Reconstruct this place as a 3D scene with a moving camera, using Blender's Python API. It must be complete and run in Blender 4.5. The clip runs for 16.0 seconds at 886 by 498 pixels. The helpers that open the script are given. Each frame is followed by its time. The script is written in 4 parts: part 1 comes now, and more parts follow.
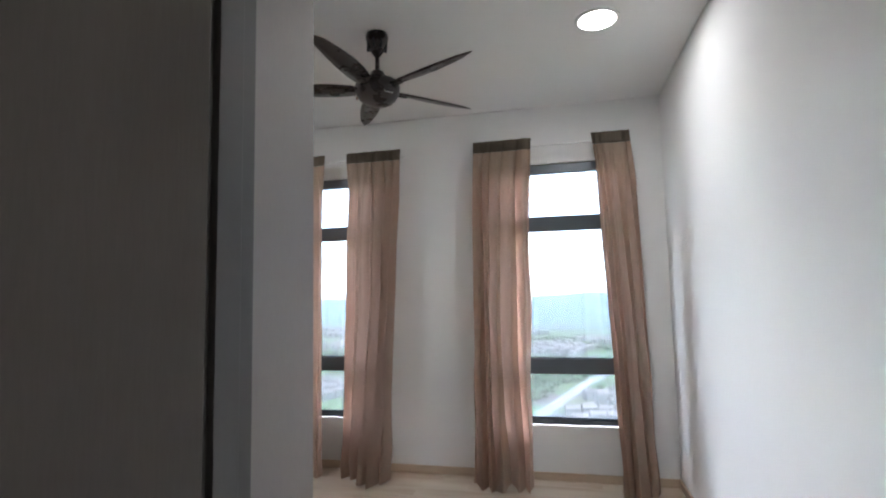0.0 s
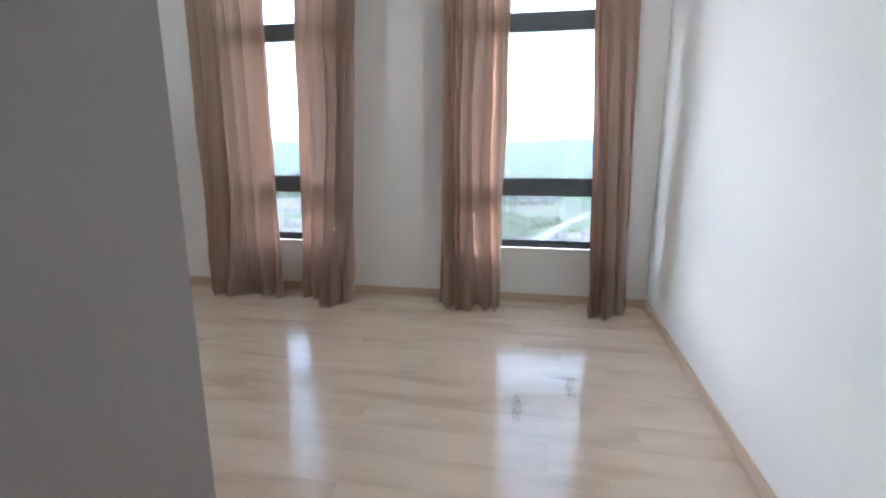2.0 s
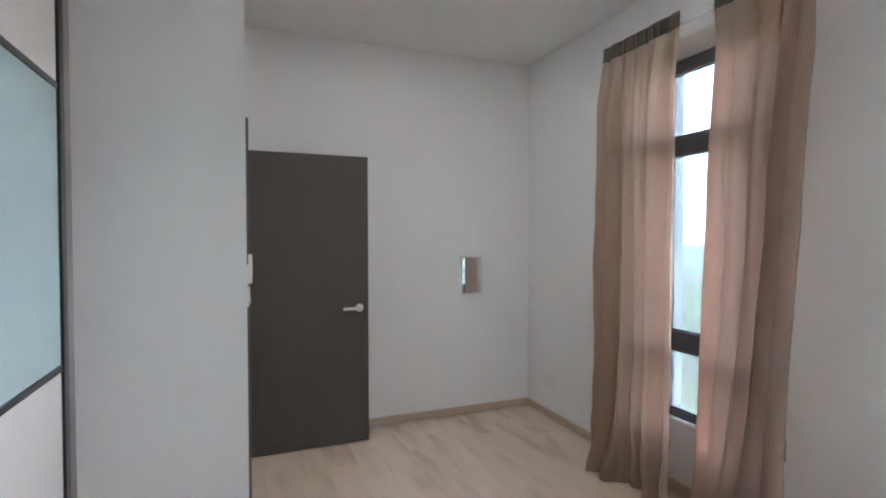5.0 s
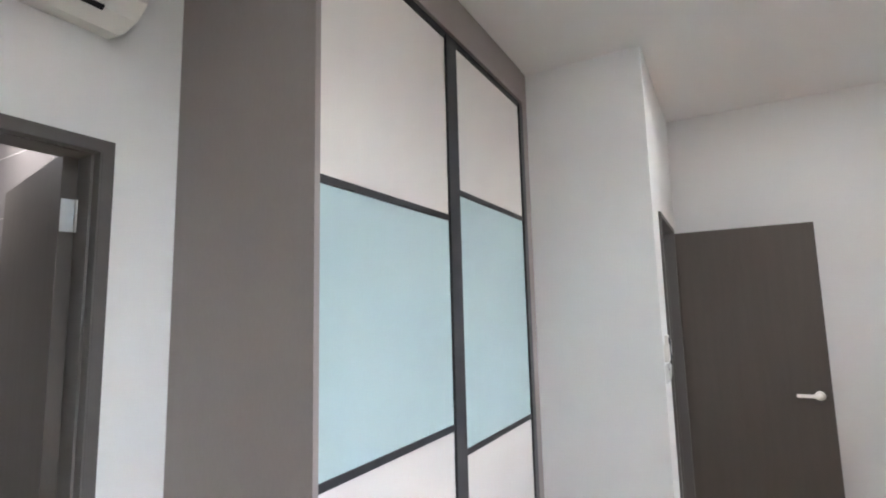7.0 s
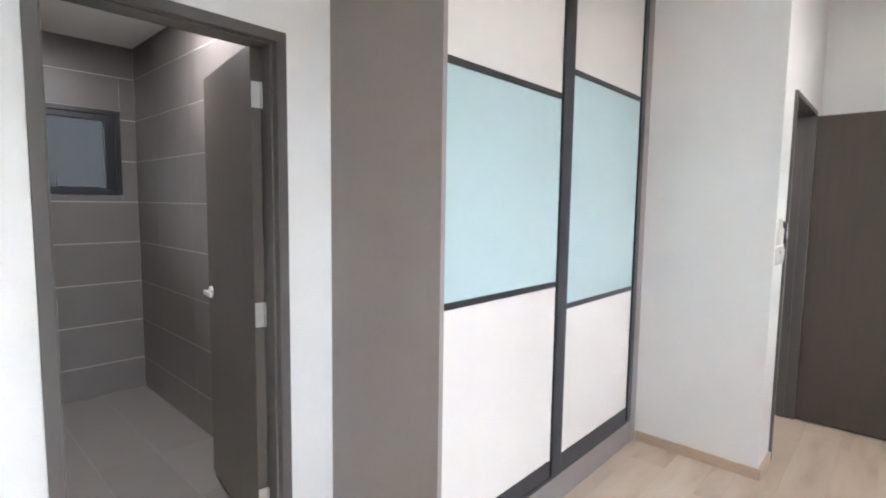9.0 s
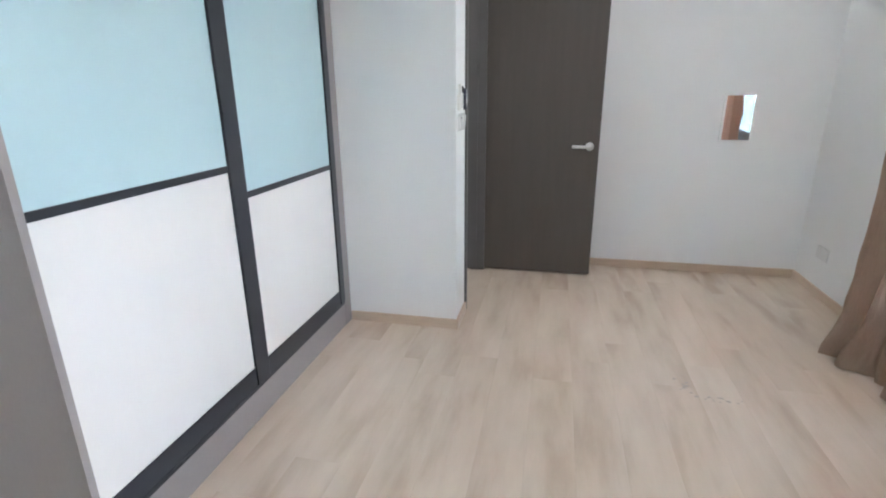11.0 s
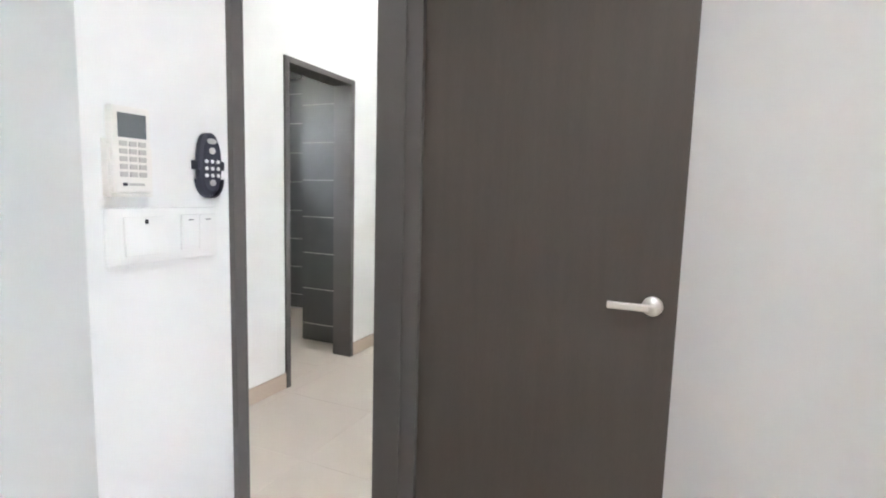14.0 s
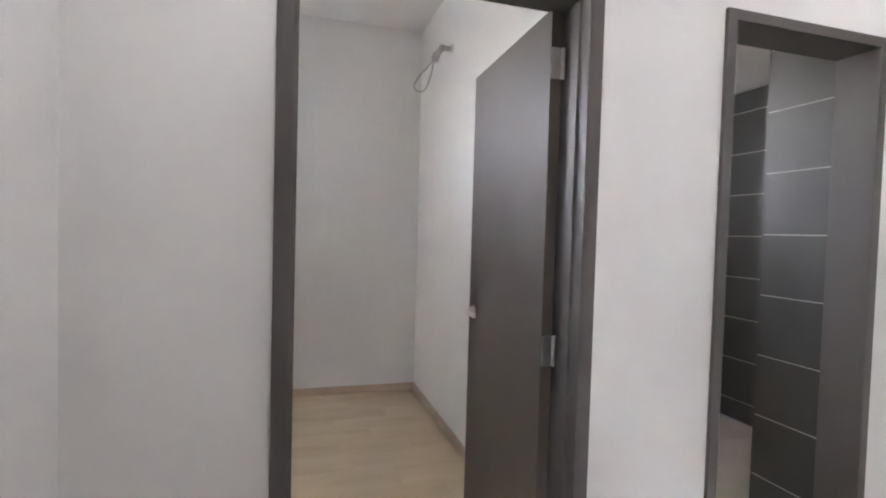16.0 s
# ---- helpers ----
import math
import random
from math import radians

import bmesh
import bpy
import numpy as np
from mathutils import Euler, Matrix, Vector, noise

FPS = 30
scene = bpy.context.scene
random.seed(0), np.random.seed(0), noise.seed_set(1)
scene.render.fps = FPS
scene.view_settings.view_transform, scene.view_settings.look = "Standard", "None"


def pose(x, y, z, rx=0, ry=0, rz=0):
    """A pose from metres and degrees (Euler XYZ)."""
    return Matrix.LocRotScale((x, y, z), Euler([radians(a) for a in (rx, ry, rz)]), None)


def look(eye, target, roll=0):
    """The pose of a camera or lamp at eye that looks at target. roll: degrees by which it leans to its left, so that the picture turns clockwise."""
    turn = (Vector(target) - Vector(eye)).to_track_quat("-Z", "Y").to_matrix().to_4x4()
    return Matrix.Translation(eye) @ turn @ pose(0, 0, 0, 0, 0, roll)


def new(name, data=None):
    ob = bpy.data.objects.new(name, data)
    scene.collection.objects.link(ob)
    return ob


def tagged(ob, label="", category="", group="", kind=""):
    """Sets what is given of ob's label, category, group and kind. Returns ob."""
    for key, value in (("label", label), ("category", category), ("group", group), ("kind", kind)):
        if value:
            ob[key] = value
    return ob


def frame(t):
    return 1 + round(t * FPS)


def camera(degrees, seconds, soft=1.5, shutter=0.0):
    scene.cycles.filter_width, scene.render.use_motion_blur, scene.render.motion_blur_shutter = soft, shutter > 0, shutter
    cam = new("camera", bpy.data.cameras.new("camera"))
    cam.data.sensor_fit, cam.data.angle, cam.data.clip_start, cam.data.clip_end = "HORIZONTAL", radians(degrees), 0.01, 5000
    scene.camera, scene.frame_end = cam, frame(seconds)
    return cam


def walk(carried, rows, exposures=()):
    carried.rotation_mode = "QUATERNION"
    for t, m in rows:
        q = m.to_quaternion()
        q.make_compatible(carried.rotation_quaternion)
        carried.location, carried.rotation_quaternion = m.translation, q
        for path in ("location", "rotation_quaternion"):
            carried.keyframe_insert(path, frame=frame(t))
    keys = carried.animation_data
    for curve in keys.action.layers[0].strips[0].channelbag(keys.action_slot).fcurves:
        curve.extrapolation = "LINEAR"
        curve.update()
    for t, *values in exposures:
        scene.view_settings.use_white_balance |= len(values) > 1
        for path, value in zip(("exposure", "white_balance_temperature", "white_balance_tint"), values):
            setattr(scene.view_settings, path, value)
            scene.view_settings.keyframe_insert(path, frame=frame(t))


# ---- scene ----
cam = camera(83.0, 16.0, soft=2.0)
PATH = [
    (0, (-0.84, -0.488, 1.464), (-1.276, 1.456, 1.637), -1.2),
    (0.5, (-0.739, -0.358, 1.466), (-1.411, 1.521, 1.61), -1.3),
    (1, (-0.69, -0.31, 1.413), (-1.354, 1.576, 1.34), -1.4),
    (1.5, (-0.758, -0.234, 1.291), (-1.266, 1.68, 1.012), -0.4),
    (2, (-0.828, -0.115, 1.234), (-1.183, 1.804, 0.795), -0.2),
    (2.5, (-0.777, 0.162, 1.24), (-1.159, 2.082, 0.829), -0.6),
    (3, (-0.744, 0.382, 1.28), (-1.346, 2.267, 0.994), -1.8),
    (3.5, (-0.758, 0.664, 1.39), (-1.743, 2.4, 1.261), -2.8),
    (6, (-0.707, 1.547, 1.497), (-2.694, 1.317, 1.504), -1.2),
    (6.5, (-0.583, 1.629, 1.529), (-2.45, 0.925, 1.671), -2.1),
    (7, (-0.411, 1.603, 1.546), (-2.141, 0.63, 1.792), -1.4),
    (7.5, (-0.284, 1.679, 1.557), (-1.862, 0.489, 1.857), -0.4),
    (8, (-0.207, 1.752, 1.555), (-1.658, 0.402, 1.822), 0.4),
    (8.5, (-0.185, 1.76, 1.519), (-1.606, 0.356, 1.61), 1.3),
    (9, (-0.184, 1.784, 1.446), (-1.648, 0.433, 1.267), 0.8),
    (9.5, (-0.234, 1.774, 1.397), (-1.794, 0.613, 0.929), -0.4),
    (10, (-0.318, 1.737, 1.36), (-1.971, 0.857, 0.658), -1.2),
    (12.5, (-1.389, 2.082, 1.363), (-3.375, 2.139, 1.129), -0.0),
    (13, (-1.843, 2.158, 1.304), (-3.831, 2.078, 1.097), 0.6),
    (13.5, (-2.278, 2.222, 1.271), (-4.223, 1.801, 1.069), 1.4),
    (14, (-2.771, 2.069, 1.276), (-4.588, 1.263, 1.057), 1.6),
    (14.5, (-3.144, 1.949, 1.286), (-4.747, 0.776, 1.06), 1.4),
    (15, (-3.456, 1.724, 1.215), (-4.728, 0.188, 1.056), 0.9),
    (15.5, (-3.711, 1.506, 1.245), (-4.604, -0.28, 1.129), 1.6),
    (16, (-3.876, 1.226, 1.324), (-4.453, -0.688, 1.259), 1.6),
]
EXPOSURES = [(0, 6.7, 6350, 13), (0.5, 6.8, 6300, 13), (1, 7.15, 6250, 13), (1.5, 6.95, 6250, 13), (2, 6.8, 6250, 13), (3, 6.85, 6300, 13), (3.5, 6.9, 5950, 10), (6, 6.8, 6450, 15), (6.5, 7.0, 6450, 15), (7.5, 7.5, 6500, 14), (9, 7.6, 6550, 14), (9.5, 7.3, 6400, 13), (10, 7.35, 6100, 11), (12.5, 7.6, 6150, 11), (13.0, 7.95, 6250, 12), (13.5, 7.95, 6300, 12), (14, 7.75, 6400, 12), (14.5, 7.2, 6450, 12), (15, 7.45, 6700, 13), (15.5, 7.3, 6550, 17), (16, 7.1, 6550, 20)]
walk(cam, [(t, look(e, a, r)) for t, e, a, r in PATH], EXPOSURES)
SKY = .15

# ---- world and sun ----
world = bpy.data.worlds.new("overcast_day")
scene.world = world
world.use_nodes = True
wn = world.node_tree
sky = wn.nodes.new("ShaderNodeTexSky")
sky.sky_type = 'NISHITA'
sky.sun_disc = False
sky.sun_elevation, sky.sun_rotation = radians(58), radians(200)
sky.air_density, sky.dust_density, sky.ozone_density = 1.0, 1.0, 1.0
cloud_veil = wn.nodes.new("ShaderNodeHueSaturation")
cloud_veil.inputs["Saturation"].default_value = .35
wn.links.new(sky.outputs[0], cloud_veil.inputs["Color"])
wn.links.new(cloud_veil.outputs[0], wn.nodes["Background"].inputs[0])
wn.nodes["Background"].inputs[1].default_value = SKY

sun = new("sun", bpy.data.lights.new("sun", 'SUN'))
sun.data.energy, sun.data.angle, sun.data.color = .6, radians(12), (1, .96, .9)
sun.matrix_basis = look((0, 0, 0), (-.18, .5, -.85))

# ---- materials ----
def mat(name, colour, rough=.5, metal=0.0, var=.06, scale=4.0, fine=120.0, bump=.05, coat=0.0, stretch=(1, 1, 1), spec=.5, fine_var=.05, island=0.0):
    """A surface with broad and fine variation of colour and a fine relief."""
    m = bpy.data.materials.new(name)
    m.use_nodes = True
    n, l = m.node_tree.nodes, m.node_tree.links
    p = n["Principled BSDF"]
    tc = n.new("ShaderNodeTexCoord")
    mp = n.new("ShaderNodeMapping")
    mp.inputs["Scale"].default_value = stretch
    geo = n.new("ShaderNodeNewGeometry")
    l.new(geo.outputs["Position"], mp.inputs[0])
    big = n.new("ShaderNodeTexNoise")
    big.inputs["Scale"].default_value, big.inputs["Detail"].default_value = scale, 5
    small = n.new("ShaderNodeTexNoise")
    small.inputs["Scale"].default_value, small.inputs["Detail"].default_value = fine, 3
    l.new(mp.outputs[0], big.inputs["Vector"])
    l.new(mp.outputs[0], small.inputs["Vector"])
    a = n.new("ShaderNodeMath"); a.operation = 'MULTIPLY_ADD'
    a.inputs[1].default_value, a.inputs[2].default_value = 2 * var, 1 - var
    l.new(big.outputs["Fac"], a.inputs[0])
    b = n.new("ShaderNodeMath"); b.operation = 'MULTIPLY_ADD'
    b.inputs[1].default_value, b.inputs[2].default_value = 2 * fine_var, 1 - fine_var
    l.new(small.outputs["Fac"], b.inputs[0])
    c = n.new("ShaderNodeMath"); c.operation = 'MULTIPLY'
    l.new(a.outputs[0], c.inputs[0]); l.new(b.outputs[0], c.inputs[1])
    last = c
    if island:
        info = n.new("ShaderNodeObjectInfo")
        d = n.new("ShaderNodeMath"); d.operation = 'MULTIPLY_ADD'
        d.inputs[1].default_value, d.inputs[2].default_value = 2 * island, 1 - island
        l.new(info.outputs["Random"], d.inputs[0])
        e = n.new("ShaderNodeMath"); e.operation = 'MULTIPLY'
        l.new(c.outputs[0], e.inputs[0]); l.new(d.outputs[0], e.inputs[1])
        last = e
    v = n.new("ShaderNodeVectorMath"); v.operation = 'SCALE'
    v.inputs[0].default_value = colour
    l.new(last.outputs[0], v.inputs["Scale"])
    l.new(v.outputs[0], p.inputs["Base Color"])
    bu = n.new("ShaderNodeBump")
    bu.inputs["Strength"].default_value, bu.inputs["Distance"].default_value = bump, .002
    l.new(small.outputs["Fac"], bu.inputs["Height"])
    l.new(bu.outputs[0], p.inputs["Normal"])
    r = n.new("ShaderNodeMath"); r.operation = 'MULTIPLY_ADD'
    r.inputs[1].default_value, r.inputs[2].default_value = .12, max(.02, rough - .06)
    l.new(big.outputs["Fac"], r.inputs[0])
    l.new(r.outputs[0], p.inputs["Roughness"])
    p.inputs["Metallic"].default_value = metal
    p.inputs["Coat Weight"].default_value = coat
    p.inputs["Coat Roughness"].default_value = .12
    p.inputs["Specular IOR Level"].default_value = spec
    return m


def wood_floor(name, light, dark, seed):
    """Pale oak laminate: long grain along x, a few dark streaks, each plank its own tone."""
    m = bpy.data.materials.new(name)
    m.use_nodes = True
    n, l = m.node_tree.nodes, m.node_tree.links
    p = n["Principled BSDF"]
    geo = n.new("ShaderNodeNewGeometry")
    info = n.new("ShaderNodeObjectInfo")
    off = n.new("ShaderNodeVectorMath"); off.operation = 'SCALE'
    off.inputs[0].default_value = (17.0, 9.0, 5.0)
    l.new(info.outputs["Random"], off.inputs["Scale"])
    add = n.new("ShaderNodeVectorMath"); add.operation = 'ADD'
    l.new(geo.outputs["Position"], add.inputs[0]); l.new(off.outputs[0], add.inputs[1])
    mp = n.new("ShaderNodeMapping")
    mp.inputs["Scale"].default_value = (.8, 3.4, 1.0)
    mp.inputs["Location"].default_value = (seed, 0, 0)
    l.new(add.outputs[0], mp.inputs[0])
    cloud = n.new("ShaderNodeTexNoise")
    cloud.inputs["Scale"].default_value, cloud.inputs["Detail"].default_value, cloud.inputs["Distortion"].default_value = 2.0, 5, .15
    l.new(mp.outputs[0], cloud.inputs["Vector"])
    mp2 = n.new("ShaderNodeMapping")
    mp2.inputs["Scale"].default_value = (3.0, 60.0, 1.0)
    l.new(add.outputs[0], mp2.inputs[0])
    grain = n.new("ShaderNodeTexNoise")
    grain.inputs["Scale"].default_value, grain.inputs["Detail"].default_value = 4, 4
    l.new(mp2.outputs[0], grain.inputs["Vector"])
    ramp = n.new("ShaderNodeValToRGB")
    ramp.color_ramp.elements[0].position, ramp.color_ramp.elements[0].color = .30, (*dark, 1)
    ramp.color_ramp.elements[1].position, ramp.color_ramp.elements[1].color = .70, (*light, 1)
    mid = ramp.color_ramp.elements.new(.46)
    mid.color = (*[d + (a - d) * .58 for a, d in zip(light, dark)], 1)
    l.new(cloud.outputs["Fac"], ramp.inputs[0])
    g = n.new("ShaderNodeMath"); g.operation = 'MULTIPLY_ADD'
    g.inputs[1].default_value, g.inputs[2].default_value = .08, .96
    l.new(grain.outputs["Fac"], g.inputs[0])
    t = n.new("ShaderNodeMath"); t.operation = 'MULTIPLY_ADD'
    t.inputs[1].default_value, t.inputs[2].default_value = .05, .975
    l.new(info.outputs["Random"], t.inputs[0])
    gt = n.new("ShaderNodeMath"); gt.operation = 'MULTIPLY'
    l.new(g.outputs[0], gt.inputs[0]); l.new(t.outputs[0], gt.inputs[1])
    v = n.new("ShaderNodeVectorMath"); v.operation = 'SCALE'
    l.new(ramp.outputs[0], v.inputs[0]); l.new(gt.outputs[0], v.inputs["Scale"])
    l.new(v.outputs[0], p.inputs["Base Color"])
    bu = n.new("ShaderNodeBump")
    bu.inputs["Strength"].default_value, bu.inputs["Distance"].default_value = .06, .001
    l.new(grain.outputs["Fac"], bu.inputs["Height"]); l.new(bu.outputs[0], p.inputs["Normal"])
    r = n.new("ShaderNodeMath"); r.operation = 'MULTIPLY_ADD'
    r.inputs[1].default_value, r.inputs[2].default_value = .10, .14
    l.new(cloud.outputs["Fac"], r.inputs[0]); l.new(r.outputs[0], p.inputs["Roughness"])
    p.inputs["Coat Weight"].default_value = .6
    p.inputs["Coat Roughness"].default_value = .16
    return m


def curtain_cloth(name, colour, through_colour, weight):
    """Woven cloth that lets daylight glow through."""
    m = bpy.data.materials.new(name)
    m.use_nodes = True
    n, l = m.node_tree.nodes, m.node_tree.links
    out = n["Material Output"]
    n.remove(n["Principled BSDF"])
    geo = n.new("ShaderNodeNewGeometry")
    mp = n.new("ShaderNodeMapping"); mp.inputs["Scale"].default_value = (1, 1, .08)
    l.new(geo.outputs["Position"], mp.inputs[0])
    thread = n.new("ShaderNodeTexNoise")
    thread.inputs["Scale"].default_value, thread.inputs["Detail"].default_value = 260, 2
    l.new(mp.outputs[0], thread.inputs["Vector"])
    k = n.new("ShaderNodeMath"); k.operation = 'MULTIPLY_ADD'
    k.inputs[1].default_value, k.inputs[2].default_value = .3, .85
    l.new(thread.outputs["Fac"], k.inputs[0])
    c1 = n.new("ShaderNodeVectorMath"); c1.operation = 'SCALE'; c1.inputs[0].default_value = colour
    c2 = n.new("ShaderNodeVectorMath"); c2.operation = 'SCALE'; c2.inputs[0].default_value = through_colour
    l.new(k.outputs[0], c1.inputs["Scale"]); l.new(k.outputs[0], c2.inputs["Scale"])
    d = n.new("ShaderNodeBsdfDiffuse"); t = n.new("ShaderNodeBsdfTranslucent")
    gl = n.new("ShaderNodeBsdfGlossy"); gl.inputs["Roughness"].default_value = .45
    gl.inputs["Color"].default_value = (.5, .45, .42, 1)
    l.new(c1.outputs[0], d.inputs[0]); l.new(c2.outputs[0], t.inputs[0])
    mx = n.new("ShaderNodeMixShader"); mx.inputs[0].default_value = weight
    l.new(d.outputs[0], mx.inputs[1]); l.new(t.outputs[0], mx.inputs[2])
    mg = n.new("ShaderNodeMixShader"); mg.inputs[0].default_value = .06
    l.new(mx.outputs[0], mg.inputs[1]); l.new(gl.outputs[0], mg.inputs[2])
    l.new(mg.outputs[0], out.inputs[0])
    return m


def glow(name, colour, strength):
    m = bpy.data.materials.new(name)
    m.use_nodes = True
    p = m.node_tree.nodes["Principled BSDF"]
    p.inputs["Emission Color"].default_value = (*colour, 1)
    p.inputs["Emission Strength"].default_value = strength
    return m


def glass(name, rough=0.0, colour=(1, 1, 1)):
    m = bpy.data.materials.new(name)
    m.use_nodes = True
    p = m.node_tree.nodes["Principled BSDF"]
    p.inputs["Base Color"].default_value = (*colour, 1)
    p.inputs["Transmission Weight"].default_value = 1
    p.inputs["Roughness"].default_value = rough
    p.inputs["IOR"].default_value = 1.02 if not rough else 1.3
    return m


PAINT = mat("white_wall_paint", (.80, .80, .785), .85, var=.02, scale=1.2, fine=90, bump=.12, fine_var=.012, spec=.15)
CEIL = mat("ceiling_paint", (.80, .795, .78), .7, var=.02, scale=1.0, fine=80, bump=.08, fine_var=.012)
OAK = wood_floor("pale_oak_laminate", (.72, .595, .475), (.55, .43, .325), 3.0)
OAK2 = wood_floor("store_oak_laminate", (.70, .55, .385), (.61, .465, .31), 8.0)
SKIRT = mat("oak_skirting", (.55, .425, .315), .42, var=.14, scale=5, fine=60, stretch=(1, 1, 8), fine_var=.08)
DOOR = mat("dark_brown_laminate", (.092, .078, .066), .5, var=.10, scale=5, fine=60, stretch=(7, 7, .6), fine_var=.10, bump=.08, spec=.3)
FRAME = mat("dark_taupe_frame_paint", (.100, .091, .086), .55, var=.07, scale=6, fine=90, bump=.06)
STEEL = mat("brushed_steel", (.78, .76, .73), .42, 1.0, var=.06, scale=20, fine=200)
HINGE = mat("satin_steel_hinge", (.50, .49, .47), .34, 1.0, var=.10, scale=30, fine=220)
CHROME = mat("polished_chrome", (.8, .79, .77), .10, 1.0, var=.03)
TAUPE = mat("taupe_wardrobe_laminate", (.272, .238, .225), .55, var=.05, scale=3, fine=140, stretch=(1, 1, .3))
WHITE_PANEL = mat("white_grained_panel", (.72, .685, .655), .45, var=.025, scale=3, fine=50, stretch=(4, 4, .5), fine_var=.012)
BLUE_GLASS = mat("pale_blue_back_painted_glass", (.44, .575, .60), .12, var=.03, scale=1.5, fine=30, bump=.0, fine_var=.01)
BLACK = mat("black_aluminium", (.014, .015, .018), .32, .2, var=.1, scale=12)
WINFRAME = mat("charcoal_window_aluminium", (.12, .138, .155), .38, .2, var=.08, scale=10)
CLOTH = curtain_cloth("taupe_curtain_cloth", (.235, .212, .162), (.86, .48, .355), .33)
HEAD = mat("curtain_heading_tape", (.15, .115, .082), .8, var=.15, scale=18, fine=300, bump=.3, fine_var=.15)
FANM = mat("dark_bronze_fan", (.035, .026, .024), .28, .3, var=.15, scale=15)
PLASTIC = mat("off_white_plastic", (.78, .76, .71), .35, var=.02, scale=8, fine=160, fine_var=.015)
WPLASTIC = mat("white_switch_plastic", (.82, .82, .80), .25, var=.02, scale=8, fine=160, fine_var=.01)
GREYP = mat("grey_rubber_button", (.48, .47, .44), .5, var=.04)
NAVY = mat("navy_black_plastic", (.02, .021, .035), .4, var=.08, scale=20)
LCD = mat("lcd_screen", (.13, .145, .15), .12, var=.05)
BTILE = mat("grey_brown_bath_tile", (.125, .112, .106), .36, var=.16, scale=3.5, fine=50, bump=.08, fine_var=.06, island=.07)
GROUT = mat("pale_grout", (.46, .44, .41), .8, var=.1, scale=12)
BFLOOR = mat("grey_bath_floor_tile", (.215, .195, .185), .4, var=.12, scale=3, fine=60, bump=.1, island=.06)
DTILE = mat("dark_bath_tile", (.050, .051, .047), .48, var=.22, scale=4, fine=50, bump=.08, island=.1)
HTILE = mat("polished_beige_porcelain", (.60, .535, .465), .09, var=.05, scale=2, fine=40, bump=.0, fine_var=.02, island=.02)
HSKIRT = mat("beige_tile_skirting", (.56, .46, .38), .25, var=.06, scale=4)
LOUVRE = mat("grey_painted_louvre_door", (.235, .22, .215), .4, var=.06, scale=6)
CHIP = mat("scuffed_underlay", (.33, .29, .25), .6, var=.4, scale=60)
# Translucent share stands in for glare over the view; the tint dims the outside.
VIEW_PANE = bpy.data.materials.new("glare_veil_pane")
VIEW_PANE.use_nodes = True
cn, cl = VIEW_PANE.node_tree.nodes, VIEW_PANE.node_tree.links
cn.remove(cn["Principled BSDF"])
c_tr, c_veil, c_gl = cn.new("ShaderNodeBsdfTransparent"), cn.new("ShaderNodeBsdfTranslucent"), cn.new("ShaderNodeBsdfGlossy")
c_tr.inputs[0].default_value = (.205, .235, .26, 1)
c_veil.inputs[0].default_value = (1, .98, .96, 1)
c_gl.inputs["Roughness"].default_value = .03
c_no, c_ra = cn.new("ShaderNodeTexNoise"), cn.new("ShaderNodeMapRange")
c_no.inputs["Scale"].default_value, c_no.inputs["Detail"].default_value = 5, 5
c_ra.inputs["To Min"].default_value, c_ra.inputs["To Max"].default_value = .006, .014
c_ge = cn.new("ShaderNodeNewGeometry")
cl.new(c_ge.outputs["Position"], c_no.inputs["Vector"])
cl.new(c_no.outputs["Fac"], c_ra.inputs["Value"])
c_m1, c_m2 = cn.new("ShaderNodeMixShader"), cn.new("ShaderNodeMixShader")
cl.new(c_ra.outputs[0], c_m1.inputs[0]); cl.new(c_tr.outputs[0], c_m1.inputs[1]); cl.new(c_veil.outputs[0], c_m1.inputs[2])
c_m2.inputs[0].default_value = .05
cl.new(c_m1.outputs[0], c_m2.inputs[1]); cl.new(c_gl.outputs[0], c_m2.inputs[2])
cl.new(c_m2.outputs[0], cn["Material Output"].inputs[0])
LED = glow("led_diffuser", (1, .98, .95), .42)
HALL_LED = glow("dim_led_diffuser", (1, .98, .95), .25)
MIRROR = bpy.data.materials.new("silver_mirror")
MIRROR.use_nodes = True
MIRROR.node_tree.nodes["Principled BSDF"].inputs["Base Color"].default_value = (.92, .92, .92, 1)
MIRROR.node_tree.nodes["Principled BSDF"].inputs["Metallic"].default_value = 1
MIRROR.node_tree.nodes["Principled BSDF"].inputs["Roughness"].default_value = .02

# ---- builders ----
CENTRE = {}


def link_mesh(name, bm, material, smooth=False):
    lo = Vector([min(v.co[i] for v in bm.verts) for i in range(3)])
    hi = Vector([max(v.co[i] for v in bm.verts) for i in range(3)])
    c = Vector(((lo.x + hi.x) / 2, (lo.y + hi.y) / 2, lo.z))
    bmesh.ops.translate(bm, vec=-c, verts=bm.verts)
    bmesh.ops.recalc_face_normals(bm, faces=bm.faces)
    me = bpy.data.meshes.new(name)
    bm.to_mesh(me)
    bm.free()
    for poly in me.polygons:
        poly.use_smooth = smooth
    me.materials.append(material)
    ob = new(name, me)
    ob.location = c
    CENTRE[ob] = c
    return ob


def thing(name, x, y, z, label, category, kind="", group=""):
    ob = new(name)
    ob.location = (x, y, z)
    ob.empty_display_size = .1
    CENTRE[ob] = Vector((x, y, z))
    return tagged(ob, label, category, group, kind)


def part(name, bm, material, parent, label="", smooth=False):
    ob = link_mesh(name, bm, material, smooth)
    ob.parent = parent
    ob.matrix_parent_inverse = Matrix.Translation(-CENTRE[parent])
    return tagged(ob, label)


